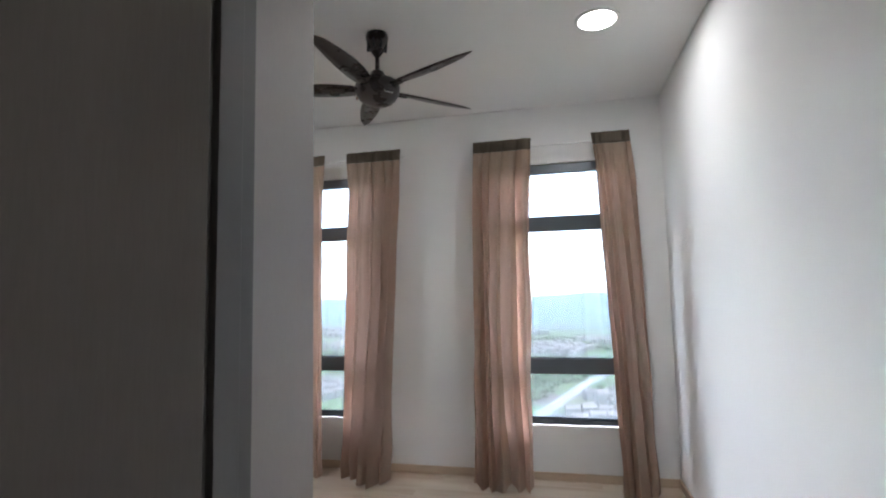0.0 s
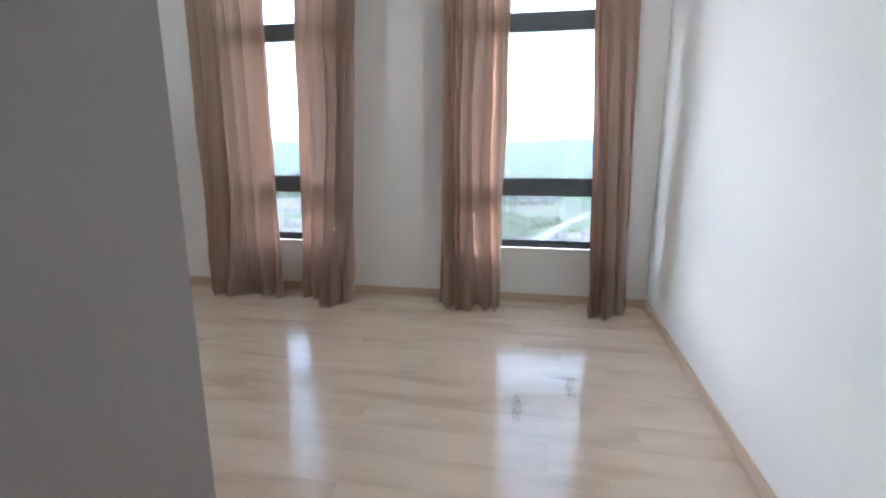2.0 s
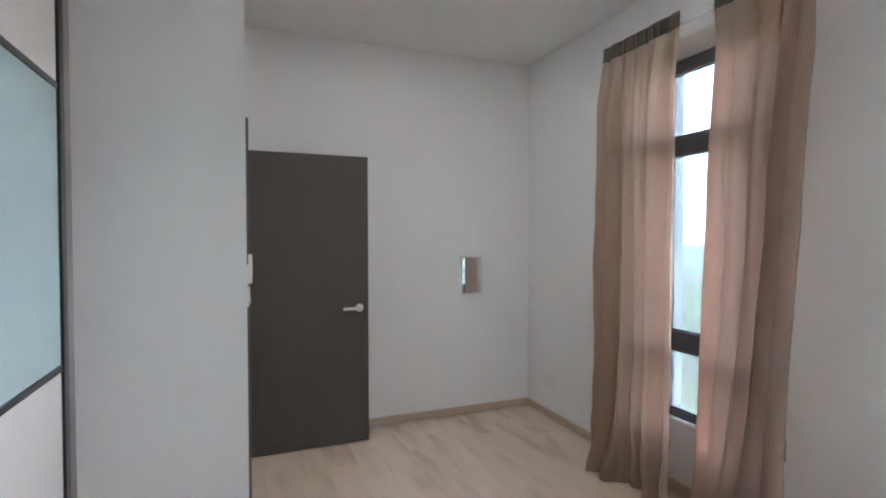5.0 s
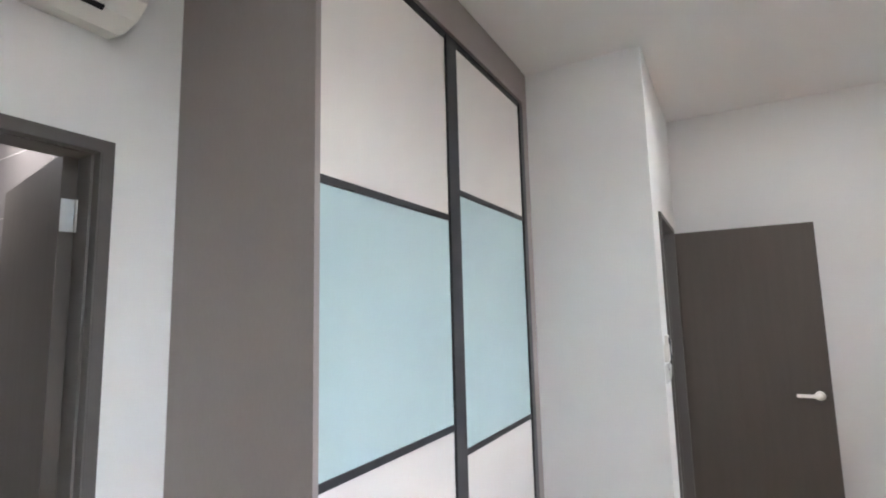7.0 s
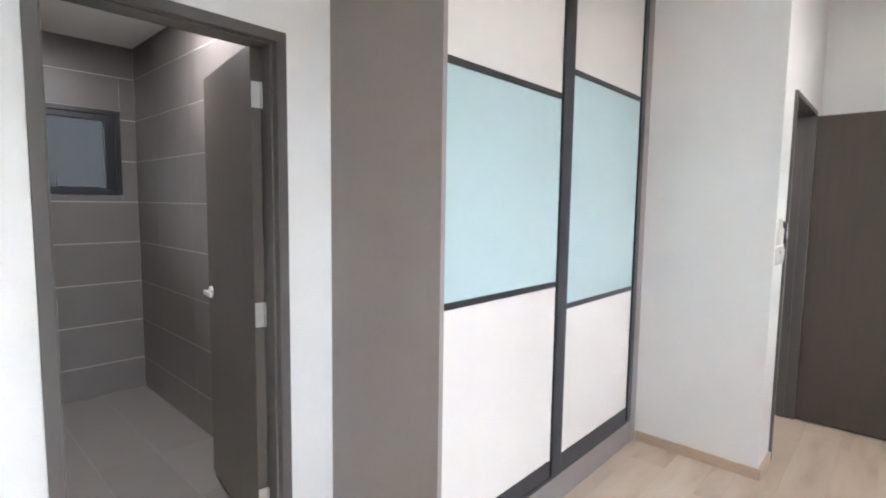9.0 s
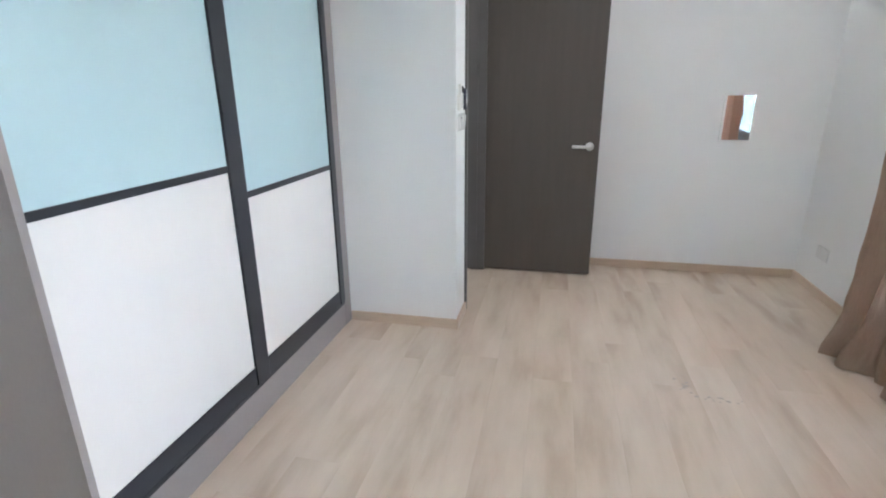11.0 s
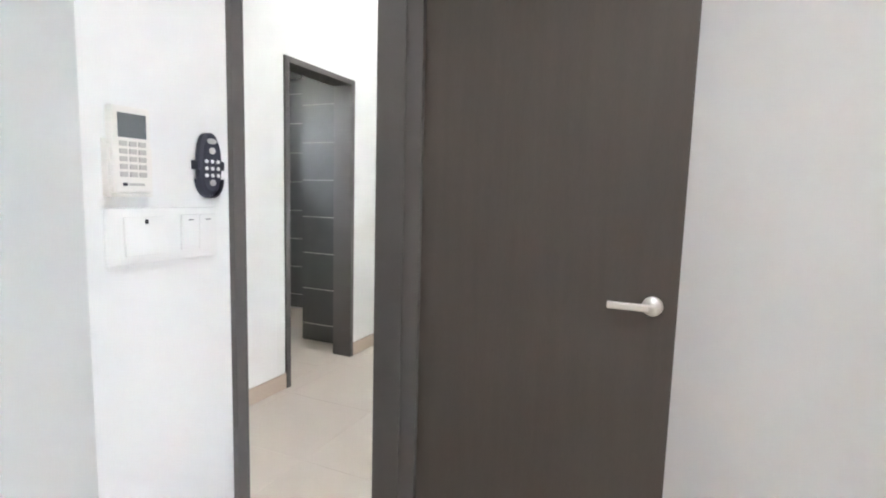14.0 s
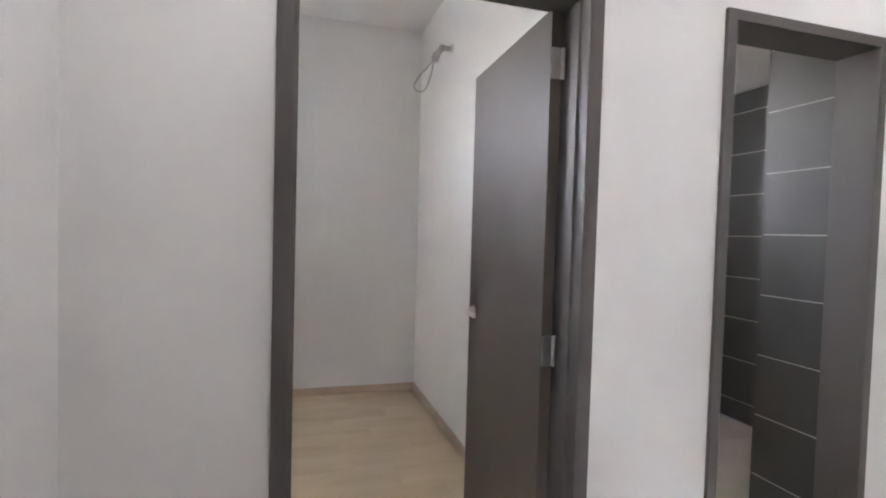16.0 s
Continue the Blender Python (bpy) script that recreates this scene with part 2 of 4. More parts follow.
def solo(name, bm, material, label, category, kind="", smooth=False, group=""):
    return tagged(link_mesh(name, bm, material, smooth), label, category, group, kind)


def box(*boxes, bevel=0.0):
    """One bmesh of boxes (x0, y0, z0, x1, y1, z1), edges rounded by bevel."""
    bm = bmesh.new()
    for x0, y0, z0, x1, y1, z1 in boxes:
        m = Matrix.Translation(((x0 + x1) / 2, (y0 + y1) / 2, (z0 + z1) / 2)) @ Matrix.Diagonal((abs(x1 - x0), abs(y1 - y0), abs(z1 - z0), 1))
        bmesh.ops.create_cube(bm, size=1, matrix=m)
    if bevel:
        bmesh.ops.bevel(bm, geom=list(bm.edges), offset=bevel, segments=2, profile=.7, affect='EDGES')
    return bm


def tube(a, b, r0, r1=None, seg=20):
    a, b = Vector(a), Vector(b)
    bm = bmesh.new()
    m = Matrix.Translation((a + b) / 2) @ (b - a).to_track_quat('Z', 'Y').to_matrix().to_4x4()
    bmesh.ops.create_cone(bm, cap_ends=True, segments=seg, radius1=r0, radius2=r0 if r1 is None else r1, depth=(b - a).length, matrix=m)
    return bm


def lathe(profile, x, y, z, seg=32):
    """Turned shape about the vertical through x, y: profile rows of (radius, height)."""
    bm = bmesh.new()
    rings = []
    for r, h in profile:
        rings.append([bm.verts.new((x + r * math.cos(i * math.tau / seg), y + r * math.sin(i * math.tau / seg), z + h)) for i in range(seg)])
    for lo, hi in zip(rings, rings[1:]):
        for i in range(seg):
            bm.faces.new((lo[i], lo[(i + 1) % seg], hi[(i + 1) % seg], hi[i]))
    bm.faces.new(rings[0][::-1])
    bm.faces.new(rings[-1])
    return bm


def moved(bm, m):
    bmesh.ops.transform(bm, matrix=m, verts=bm.verts)
    return bm


def joined(*bms):
    out = bmesh.new()
    for b in bms:
        me = bpy.data.meshes.new("tmp")
        b.to_mesh(me)
        b.free()
        out.from_mesh(me)
        bpy.data.meshes.remove(me)
    return out


# ---- the plan ----
NORTH, WEST, CEILING = 3.61, -4.572, 2.97
DOORWALL, HALLN, HALLS, HALLE = 1.295, 1.15, -.105, -3.37
WARD_E, WARD_W, WARD_F = -1.417, -3.227, .635
STORE_N, STORE_W, STORE_S = -.24, -4.875, -2.845
BATH_W, BATH_S, BATH_E = -1.43, -2.56, .45
W1 = (-3.08, -2.30)
W2 = (-1.33, -.34)
SILL, HEADZ = .40, 2.495
LIV_X0, LIV_X1 = -12.3, -7.75


def wall(name, boxes, label, material=PAINT):
    return solo(name, box(*boxes), material, label, "wall", "structure")


t0, t1 = NORTH, NORTH + .2
wall("wall_north", [(0.2, t0, 0, W2[1], t1, CEILING), (W2[1], t0, 0, W2[0], t1, SILL), (W2[1], t0, HEADZ, W2[0], t1, CEILING),
                    (W2[0], t0, 0, W1[1], t1, CEILING), (W1[1], t0, 0, W1[0], t1, SILL), (W1[1], t0, HEADZ, W1[0], t1, CEILING),
                    (W1[0], t0, 0, WEST - .15, t1, CEILING)], "white painted bedroom wall with two tall window openings")
wall("wall_east", [(0, 0, 0, .2, NORTH, CEILING)], "plain white painted bedroom side wall")
wall("wall_west", [(WEST, HALLN, 0, WEST - .15, NORTH, CEILING)], "white painted bedroom wall behind the open door")
BD0, BD1, BDH = -.467, -1.177, 2.045
wall("wall_south", [(.6, -.12, 0, BD0, 0, CEILING), (BD0, -.12, BDH, BD1, 0, CEILING), (BD1, -.12, 0, HALLE + .145, 0, CEILING)],
     "white painted wall with the bathroom doorway")
wall("wall_pillar", [(-3.225, 0, 0, HALLE, DOORWALL, CEILING), (-3.225, -.12, 0, HALLE, 0, CEILING)], "white painted end wall beside the wardrobe")
ED0, ED1, EDH = -3.513, -4.285, 2.06
wall("wall_entrance", [(HALLE, HALLN, 0, ED0, DOORWALL, CEILING), (ED0, HALLN, EDH, ED1, DOORWALL, CEILING), (ED1, HALLN, 0, WEST, DOORWALL, CEILING)],
     "white painted wall with the bedroom doorway")
SD0, SD1 = -3.872, -4.715
TD0, TD1 = -5.252, -5.932
wall("wall_hall_south", [(HALLE + .145, STORE_N, 0, SD0, HALLS, CEILING), (SD0, STORE_N, 2.05, SD1, HALLS, CEILING), (SD1, STORE_N, 0, TD0, HALLS, CEILING),
                         (TD0, STORE_N, 2.05, TD1, HALLS, CEILING), (TD1, STORE_N, 0, LIV_X1, HALLS, CEILING)], "white painted corridor wall with two dark doorways")
wall("wall_hall_east", [(HALLE + .145, HALLS, 0, HALLE, -.12, CEILING)], "white painted end of the corridor")
wall("wall_hall_north", [(WEST - .15, HALLN, 0, LIV_X1, HALLN + .14, CEILING)], "white painted corridor wall")
# store room
# Unseen opening from SW0 to SW1 is added to light the store with sky.
SW0, SW1 = -2.75, -3.15
wall("wall_store", [(STORE_W, STORE_N, 0, STORE_W - .12, STORE_S, CEILING), (STORE_W - .12, STORE_S, 0, SW1, STORE_S - .12, CEILING),
                    (SW1, STORE_S, 0, SW0, STORE_S - .12, 1.95), (SW1, STORE_S, 2.5, SW0, STORE_S - .12, CEILING), (SW0, STORE_S, 0, -2.5, STORE_S - .12, CEILING),
                    (-2.6, STORE_S, 0, -2.5, STORE_N, CEILING), (-2.6, STORE_N, 0, HALLE + .145, STORE_N + .1, CEILING)], "plain white walls of the small store room")
# master bathroom shell
wall("wall_bathroom", [(BATH_W - .0015, -.12, -.04, BATH_W - .12, BATH_S - .12, CEILING), (BATH_W - .0015, BATH_S - .0015, -.04, -1.33, BATH_S - .14, CEILING),
                       (-1.33, BATH_S - .0015, -.04, -.66, BATH_S - .14, 1.475), (-1.33, BATH_S - .0015, 2.095, -.66, BATH_S - .14, CEILING),
                       (-.66, BATH_S - .0015, -.04, BATH_E, BATH_S - .14, CEILING), (BATH_E, BATH_S - .14, 0, BATH_E + .12, -.12, CEILING)],
     "grout-coloured bathroom wall under the tiles", GROUT)
# second bathroom shell
# The gap in the south wall is out of view, added to brighten the tiles.
wall("wall_second_bathroom", [(-6.1395, STORE_N, -.02, -6.32, -.72, CEILING), (-7.0395, -.72, -.02, -7.2, -2.6, CEILING), (-6.32, -.56, -.02, -7.2, -.72, CEILING),
                              (-7.2, -2.5895, -.02, -5.55, -2.75, CEILING), (-5.55, -2.5895, -.02, -5.01, -2.75, 1.85), (-5.55, -2.5895, 2.35, -5.01, -2.75, CEILING)], "dark walls of the second bathroom under the tiles", GROUT)
# living room beyond the corridor
# North and south openings are unseen, added and sized to feed the corridor daylight.
wall("wall_living", [(LIV_X0, -4, 0, LIV_X0 - .15, 4.5, CEILING), (LIV_X0, -4, 1.5, -11.85, -4.15, CEILING), (-11.85, -4, 0, LIV_X1 + .1, -4.15, CEILING),
                     (LIV_X0, 4.5, 0, -11.6, 4.65, CEILING), (-11.6, 4.5, 1.5, -11.25, 4.65, CEILING), (-11.25, 4.5, 0, LIV_X1 + .1, 4.65, CEILING),
                     (LIV_X1, HALLN + .14, 0, LIV_X1 + .1, 4.5, CEILING), (LIV_X1, -4, 0, LIV_X1 + .1, STORE_N, CEILING)], "white walls of the bright living area")

solo("ceiling", box((.6, 4.7, CEILING, LIV_X0 - .15, -4.2, CEILING + .15)), CEIL, "smooth white painted ceiling", "ceiling", "structure")
solo("ceiling_bathroom", box((BATH_W - .02, -.12, 2.57, BATH_E, BATH_S - .02, 2.6)), CEIL, "white lowered bathroom ceiling", "ceiling", "structure")
solo("ceiling_second_bathroom", box((-5.02, STORE_N, 2.42, -7.05, -2.6, 2.45)), CEIL, "white lowered ceiling of the second bathroom", "ceiling", "structure")

# ---- floors ----
floor = solo("floor", box((.2, 3.8, -.16, -4.74, .0, -.014), (.2, 0, -.16, -3.3, -.10, -.014)), SKIRT, "pale oak laminate floor with long planks", "floor", "structure")
floor_bath = solo("floor_bathroom", box((BATH_E, -.10, -.16, BATH_W, BATH_S - .02, -.0235)), GROUT, "grey tiled bathroom floor with fine joints", "floor", "structure")
floor_hall = solo("floor_hall", box((-3.3, HALLN + .05, -.16, LIV_X0, STORE_N + .02, -.013), (LIV_X1, -4, -.16, LIV_X0, STORE_N, -.013), (LIV_X1, HALLN + .05, -.16, LIV_X0, 4.6, -.013)), HTILE,
                  "polished beige porcelain corridor floor", "floor", "structure")
floor_store = solo("floor_store", box((-2.5, STORE_N + .02, -.16, STORE_W, STORE_S, -.014)), SKIRT, "pale oak laminate floor of the store room", "floor", "structure")
floor_tb = solo("floor_second_bathroom", box((-5.02, STORE_N + .02, -.16, -7.1, -2.6, -.012)), HTILE, "pale tiled floor of the second bathroom", "floor", "structure")

# ---- skirting ----
def skirting(name, boxes, material, label):
    solo(name, box(*boxes, bevel=.002), material, label, "skirting", "structure")


SK, ST = .06, .014
skirting("baseboard_north", [(0, NORTH, 0, WEST, NORTH - ST, SK)], SKIRT, "pale oak skirting under the windows")
skirting("baseboard_east", [(0, .0, 0, -ST, NORTH - ST, SK)], SKIRT, "pale oak skirting along the side wall")
skirting("baseboard_west", [(WEST, DOORWALL + ST, 0, WEST + ST, NORTH - ST, SK)], SKIRT, "pale oak skirting along the wall with the mirror")
skirting("baseboard_pillar", [(-3.225, WARD_F, 0, -3.225 + ST, DOORWALL + ST, SK), (-3.225, DOORWALL, 0, ED0 + .024, DOORWALL + ST, SK)], SKIRT, "pale oak skirting round the wall end")
skirting("baseboard_south", [(BD1 - .036, 0, 0, WARD_E, ST, SK), (-ST, 0, 0, BD0 + .036, ST, SK)], SKIRT, "pale oak skirting beside the bathroom door")
skirting("baseboard_entrance", [(ED1 - .024, DOORWALL, 0, WEST + ST, DOORWALL + ST, SK)], SKIRT, "pale oak skirting behind the open door")
skirting("baseboard_store", [(STORE_W, STORE_N, 0, STORE_W + ST, STORE_S + ST, SK), (STORE_W, STORE_S, 0, -2.6, STORE_S + ST, SK)], SKIRT, "pale oak skirting in the store room")
skirting("baseboard_hall", [(SD1 - .042, HALLS, 0, TD0 + .032, HALLS + .01, .1), (TD1 - .032, HALLS, 0, -6.76, HALLS + .01, .1), (SD0 + .042, HALLS, 0, HALLE, HALLS + .01, .1)], HSKIRT,
         "beige porcelain skirting along the corridor")
skirting("baseboard_living", [(LIV_X0, -4, 0, LIV_X0 + .012, 4.5, .1)], HSKIRT, "beige porcelain skirting in the living area")

# ---- doors ----
def door_frame(parent, x0, x1, y0, y1, head, face=.04, proud=.014, stop_y=None):
    """Lining of an opening x0 > x1 through a wall y0 < y1, with a flat face on both sides and a stop."""
    lo, hi = y0 - proud, y1 + proud
    part("door_jamb", box((x0 + face, lo, 0, x0, hi, head), (x0, lo, 0, x0 - .006, hi, head), bevel=.002), FRAME, parent)
    part("door_jamb", box((x1, lo, 0, x1 - face, hi, head), (x1 + .006, lo, 0, x1, hi, head), bevel=.002), FRAME, parent)
    part("door_head", box((x0 + face, lo, head - .004, x1 - face, hi, head + face), bevel=.002), FRAME, parent)
    if stop_y is not None:
        a, b = stop_y
        part("door_stop", box((x0 - .006, a, 0, x0 - .012, b, head - .008), (x1 + .006, a, 0, x1 + .014, b, head - .008), (x0 - .006, a, head - .008, x1 + .006, b, head), bevel=.0015), FRAME, parent)


def lever_handle(parent, pose_m, along=-1, sides=(-1, 1), material=STEEL):
    """Rose and lever on both faces of a leaf; local x runs along the leaf, y out of its face."""
    for s in sides:
        grip = part("door_handle", moved(tube((0, s * .02, 0), (0, s * .03, 0), .029, .027, 32), pose_m), material, parent, "brushed steel lever handle", True)
        lever = joined(tube((0, s * .03, 0), (0, s * .06, 0), .010, .010), box((along * -.011, s * .048, -.011, along * .122, s * .060, .010), bevel=.004))
        part("lever", moved(lever, pose_m), material, grip, "", True)


def leaf(parent, hx, hy, angle, width, height=2.045, thick=.04, z0=.008, handle_z=.97, hinges=(.22, .95, 1.89), hinge_side=1, handle_in=.065):
    """A flush leaf hinged at hx, hy; local x runs from hinge to free edge, turned by angle degrees."""
    m = pose(hx, hy, 0, 0, 0, angle)
    lf = part("door_leaf", moved(box((0, -thick / 2, z0, width, thick / 2, z0 + height), bevel=.002), m), DOOR, parent, "flush dark brown laminate leaf")
    lever_handle(parent, m @ pose(width - handle_in, 0, handle_z))
    part("latch_plate", moved(box((width - .001, -.011, handle_z - .09, width + .0015, .011, handle_z + .09)), m), STEEL, lf, "steel latch plate")
    for hz in hinges:
        h = joined(box((-.003, -.018, hz - .05, .0005, .018, hz + .05)), tube((-.004, hinge_side * .022, hz - .05), (-.004, hinge_side * .022, hz + .05), .0065, seg=12))
        part("hinge", moved(h, m), HINGE, parent, "bright steel butt hinge")
    return lf


entrance = thing("door_1", -3.9, 1.22, 0, "dark brown flush bedroom door standing open against the wall", "door", "structure")
door_frame(entrance, ED0, ED1, HALLN, DOORWALL, EDH, face=.024, stop_y=(HALLN + .03, DOORWALL - .045))
leaf(entrance, -4.32, 1.305, 90.2, .81, handle_z=.972, hinge_side=1)
bath_door = thing("door_2", -.81, -.06, 0, "dark brown bathroom door open into the tiled room", "door", "structure")
door_frame(bath_door, BD0, BD1, -.12, 0, BDH, face=.035, stop_y=(-.06, -.02))
leaf(bath_door, -1.150, -.112, 260.5, .755, handle_z=.985, hinges=(.2, .988, 1.86), hinge_side=-1)
store_door = thing("door_3", -4.3, -.17, 0, "dark brown store room door standing open", "door", "structure")
door_frame(store_door, SD0, SD1, STORE_N, HALLS, 2.05, face=.042, stop_y=(-.19, -.14))
leaf(store_door, -4.682, -.238, 267.9, .775, handle_z=.962, hinges=(.22, .945, 1.88), hinge_side=-1)
tb_frame = thing("door_4", -5.6, -.17, 0, "dark doorway of the second bathroom", "door", "structure")
door_frame(tb_frame, TD0, TD1, STORE_N, HALLS, 2.05, face=.032)

# louvred double door at the far end of the corridor
ld = thing("door_5", -7.0, HALLS, 0, "grey painted double door with louvred upper panels", "door", "structure")
LX0, LX1 = -6.76, -7.70
part("door_jamb", box((LX0, HALLS, 0, LX0 - .03, HALLS + .03, 2.1), bevel=.003), LOUVRE, ld)
part("door_jamb", box((LX1, HALLS, 0, LX1 + .03, HALLS + .03, 2.1), bevel=.003), LOUVRE, ld)
part("door_head", box((LX0 - .03, HALLS, 2.06, LX1 + .03, HALLS + .03, 2.1), bevel=.003), LOUVRE, ld)
mid = (LX0 + LX1) / 2
for a, b, pa, pb in ((LX0 - .032, mid + .002, .10, .25), (mid - .002, LX1 + .032, .17, .32)):
    st = part("door_leaf", box((a, HALLS + .002, .01, a - pa, HALLS + .04, 2.055), (a - pb, HALLS + .002, .01, b, HALLS + .04, 2.055),
                               (a - pa, HALLS + .002, .01, a - pb, HALLS + .04, .17), (a - pa, HALLS + .002, .93, a - pb, HALLS + .04, 1.05),
                               (a - pa, HALLS + .002, 1.90, a - pb, HALLS + .04, 2.055), bevel=.003), LOUVRE, ld, "grey framed leaf")
    part("panel", box((a - pa, HALLS + .004, .17, a - pb, HALLS + .014, .93), bevel=.002), LOUVRE, st)
    part("panel", box((a - pa, HALLS + .002, 1.05, a - pb, HALLS + .006, 1.90)), LOUVRE, st)
    for i in range(20):
        z = 1.07 + i * .0425
        part("slat", moved(box((a - pa, -.015, -.003, a - pb, .015, .003)), Matrix.Translation((0, HALLS + .021, z)) @ Matrix.Rotation(radians(-38), 4, 'X')), LOUVRE, st)
part("door_handle", joined(tube((mid + .05, HALLS + .04, 1.0), (mid + .05, HALLS + .09, 1.0), .01), tube((mid + .05, HALLS + .085, 1.0), (mid + .16, HALLS + .085, 1.0), .009)), STEEL, ld, "steel lever handle", True)

# threshold strips
solo("threshold_strip", box((ED0 - .006, HALLN + .02, 0, ED1 + .006, HALLN + .06, .004), bevel=.001), SKIRT, "thin threshold strip between laminate and porcelain", "threshold", "structure")
solo("threshold_strip", box((SD0 - .006, -.2, 0, SD1 + .006, -.165, .004), bevel=.001), SKIRT, "thin threshold strip at the store room", "threshold", "structure")
solo("bathroom_threshold", box((BD0 - .006, -.105, -.03, BD1 + .006, -.06, .004), bevel=.002), HSKIRT, "pale stone threshold under the bathroom door", "threshold", "structure")

# ---- windows ----
def window(name, x0, x1):
    w = thing(name, (x0 + x1) / 2, NORTH + .07, SILL, "tall charcoal aluminium window in three lights, overlooking the town", "window", "structure")
    a, b = NORTH + .03, NORTH + .085
    z = (SILL + .012, .455, .802, .922, 1.942, 2.064, 2.42, HEADZ)
    part("window_frame", box((x0, a, z[0], x0 + .05, b, z[7]), (x1 - .05, a, z[0], x1, b, z[7]), (x0 + .05, a, z[0], x1 - .05, b, z[1]), (x0 + .05, a, z[6], x1 - .05, b, z[7]), bevel=.003), WINFRAME, w)
    part("window_frame", box((x0 + .05, a - .004, z[2], x1 - .05, b, z[3]), bevel=.006), WINFRAME, w, "deep charcoal middle rail")
    part("window_frame", box((x0 + .05, a, z[4], x1 - .05, b, z[5]), bevel=.004), WINFRAME, w, "charcoal transom")
    part("bead", box((x0 + .05, a + .012, z[1], x1 - .05, a + .02, z[1] + .012), (x0 + .05, a + .012, z[3], x1 - .05, a + .02, z[3] + .01)), BLACK, w)
    for lo, hi in ((z[1], z[2]), (z[3], z[4]), (z[5], z[6])):
        p = part("pane", box((x0 + .045, a + .025, lo - .004, x1 - .045, a + .031, hi + .004)), VIEW_PANE, w, "glass pane with a glare veil, tinted to dim the view")
        p.visible_shadow = False
    part("window_sill", box((x0 - .0, NORTH - .008, SILL - .012, x1 + .0, a, SILL + .012), bevel=.004), WPLASTIC, w, "white sill ledge")
    return w


window("window_1", *W1)
window("window_2", *W2)

# ---- curtains ----
def curtain(x_top, x_bot, y_top, y_bot, folds, seed, depth=.032, z_top=2.657):
    """A pleated drop with a dark heading; folds gather at the top and open to the hem."""
    rng = random.Random(seed)
    label = "floor-length taupe curtain with pinch pleats and dark heading, daylight glowing through"
    c = thing("curtain", (x_top[0] + x_top[1]) / 2, y_top, 0.012, label, "curtain", group="curtains at the windows")
    nu, nv = 150, 84
    ph = [rng.uniform(0, 6.28) for _ in range(6)]
    amp = [rng.uniform(.35, 1.45) for _ in range(folds + 3)]

    edges = [0.0]
    for k in range(folds):
        edges.append(edges[-1] + rng.uniform(.45, 1.9))
    edges = [e / edges[-1] for e in edges]

    def fold_phase(u):
        for k in range(folds):
            if u <= edges[k + 1] or k == folds - 1:
                return k, k + (u - edges[k]) / (edges[k + 1] - edges[k])

    def at(u, v):
        s = v ** .8
        x0 = x_top[0] + (x_bot[0] - x_top[0]) * s
        x1 = x_top[1] + (x_bot[1] - x_top[1]) * s
        drift = .09 * math.sin(3.1 * v + ph[5]) * v + .02 * math.sin(7.0 * v + ph[0] + 4 * u) * v
        k, f = fold_phase(min(max(u + drift * math.sin(math.pi * u), 0), 1))
        fade = min(1, max(0, (v - .02) / .12))
        frac = f - k
        here = amp[k] * (1 - frac) + amp[k + 1] * frac
        a = depth * here * (.14 + (.62 + .55 * v) * fade)
        wave = 1 - 2 * abs(math.sin(math.pi * f + ph[1] + .5 * math.sin(2.2 * v + ph[2]))) ** .6
        pleat = .0045 * (1 - .7 * v) * math.sin(math.tau * folds * 2.6 * u + ph[3] + 2.0 * v)
        sag = .010 * noise.noise(Vector((u * 7 + 2.5 * v, v * 5, seed))) + .006 * noise.noise(Vector((u * 15, v * 13 + 6 * u, seed + 4)))
        y = y_top + (y_bot - y_top) * v + a * wave + pleat * fade + sag * (.35 + v)
        x = x0 + (x1 - x0) * u + .013 * fade * math.cos(math.tau * f + ph[4]) + .012 * noise.noise(Vector((u * 3, v * 5, seed + 9))) * fade
        z = z_top + (.012 - z_top) * v
        if v > .74:
            q = (v - .74) / .26
            flare = max(0, .22 + 1.1 * noise.noise(Vector((u * 3.4 + seed * 2.3, 4.3, seed + 5))))
            y -= .22 * q * q * flare * max(0, math.sin(math.pi * u)) ** .6
            y += .030 * q * noise.noise(Vector((u * 8, v * 15, seed + 7)))
            x += .02 * q * q * (u - .5) + .022 * q * noise.noise(Vector((u * 5, v * 6, seed + 1)))
            z += .035 * q * q * (.3 + noise.noise(Vector((u * 4, 1.3, seed + 3))))
        return Vector((x, min(y, 3.575), max(z, .006)))

    v_head = .034
    for nm, va, vb, rows, material in (("heading", 0, v_head, 4, HEAD), ("drape", v_head, 1, nv, CLOTH)):
        bm = bmesh.new()
        grid = [[bm.verts.new(at(i / nu, va + (vb - va) * j / rows) + (Vector((0, -.003, 0)) if nm == "heading" else Vector())) for i in range(nu + 1)] for j in range(rows + 1)]
        for j in range(rows):
            for i in range(nu):
                bm.faces.new((grid[j][i], grid[j][i + 1], grid[j + 1][i + 1], grid[j + 1][i]))
        if nm == "heading":
            ext = bmesh.ops.solidify(bm, geom=list(bm.faces), thickness=.004)
        part(nm, bm, material, c, "dark stitched pleat heading" if nm == "heading" else "translucent taupe cloth", True)
    for i in range(1, folds * 2):
        p = at((i + rng.uniform(-.25, .25)) / (folds * 2), v_head)
        part("pleat", box((p.x - .004, p.y - .012, p.z - .002, p.x + .004, p.y - .003, p.z + .082), bevel=.002), HEAD, c)
    return c


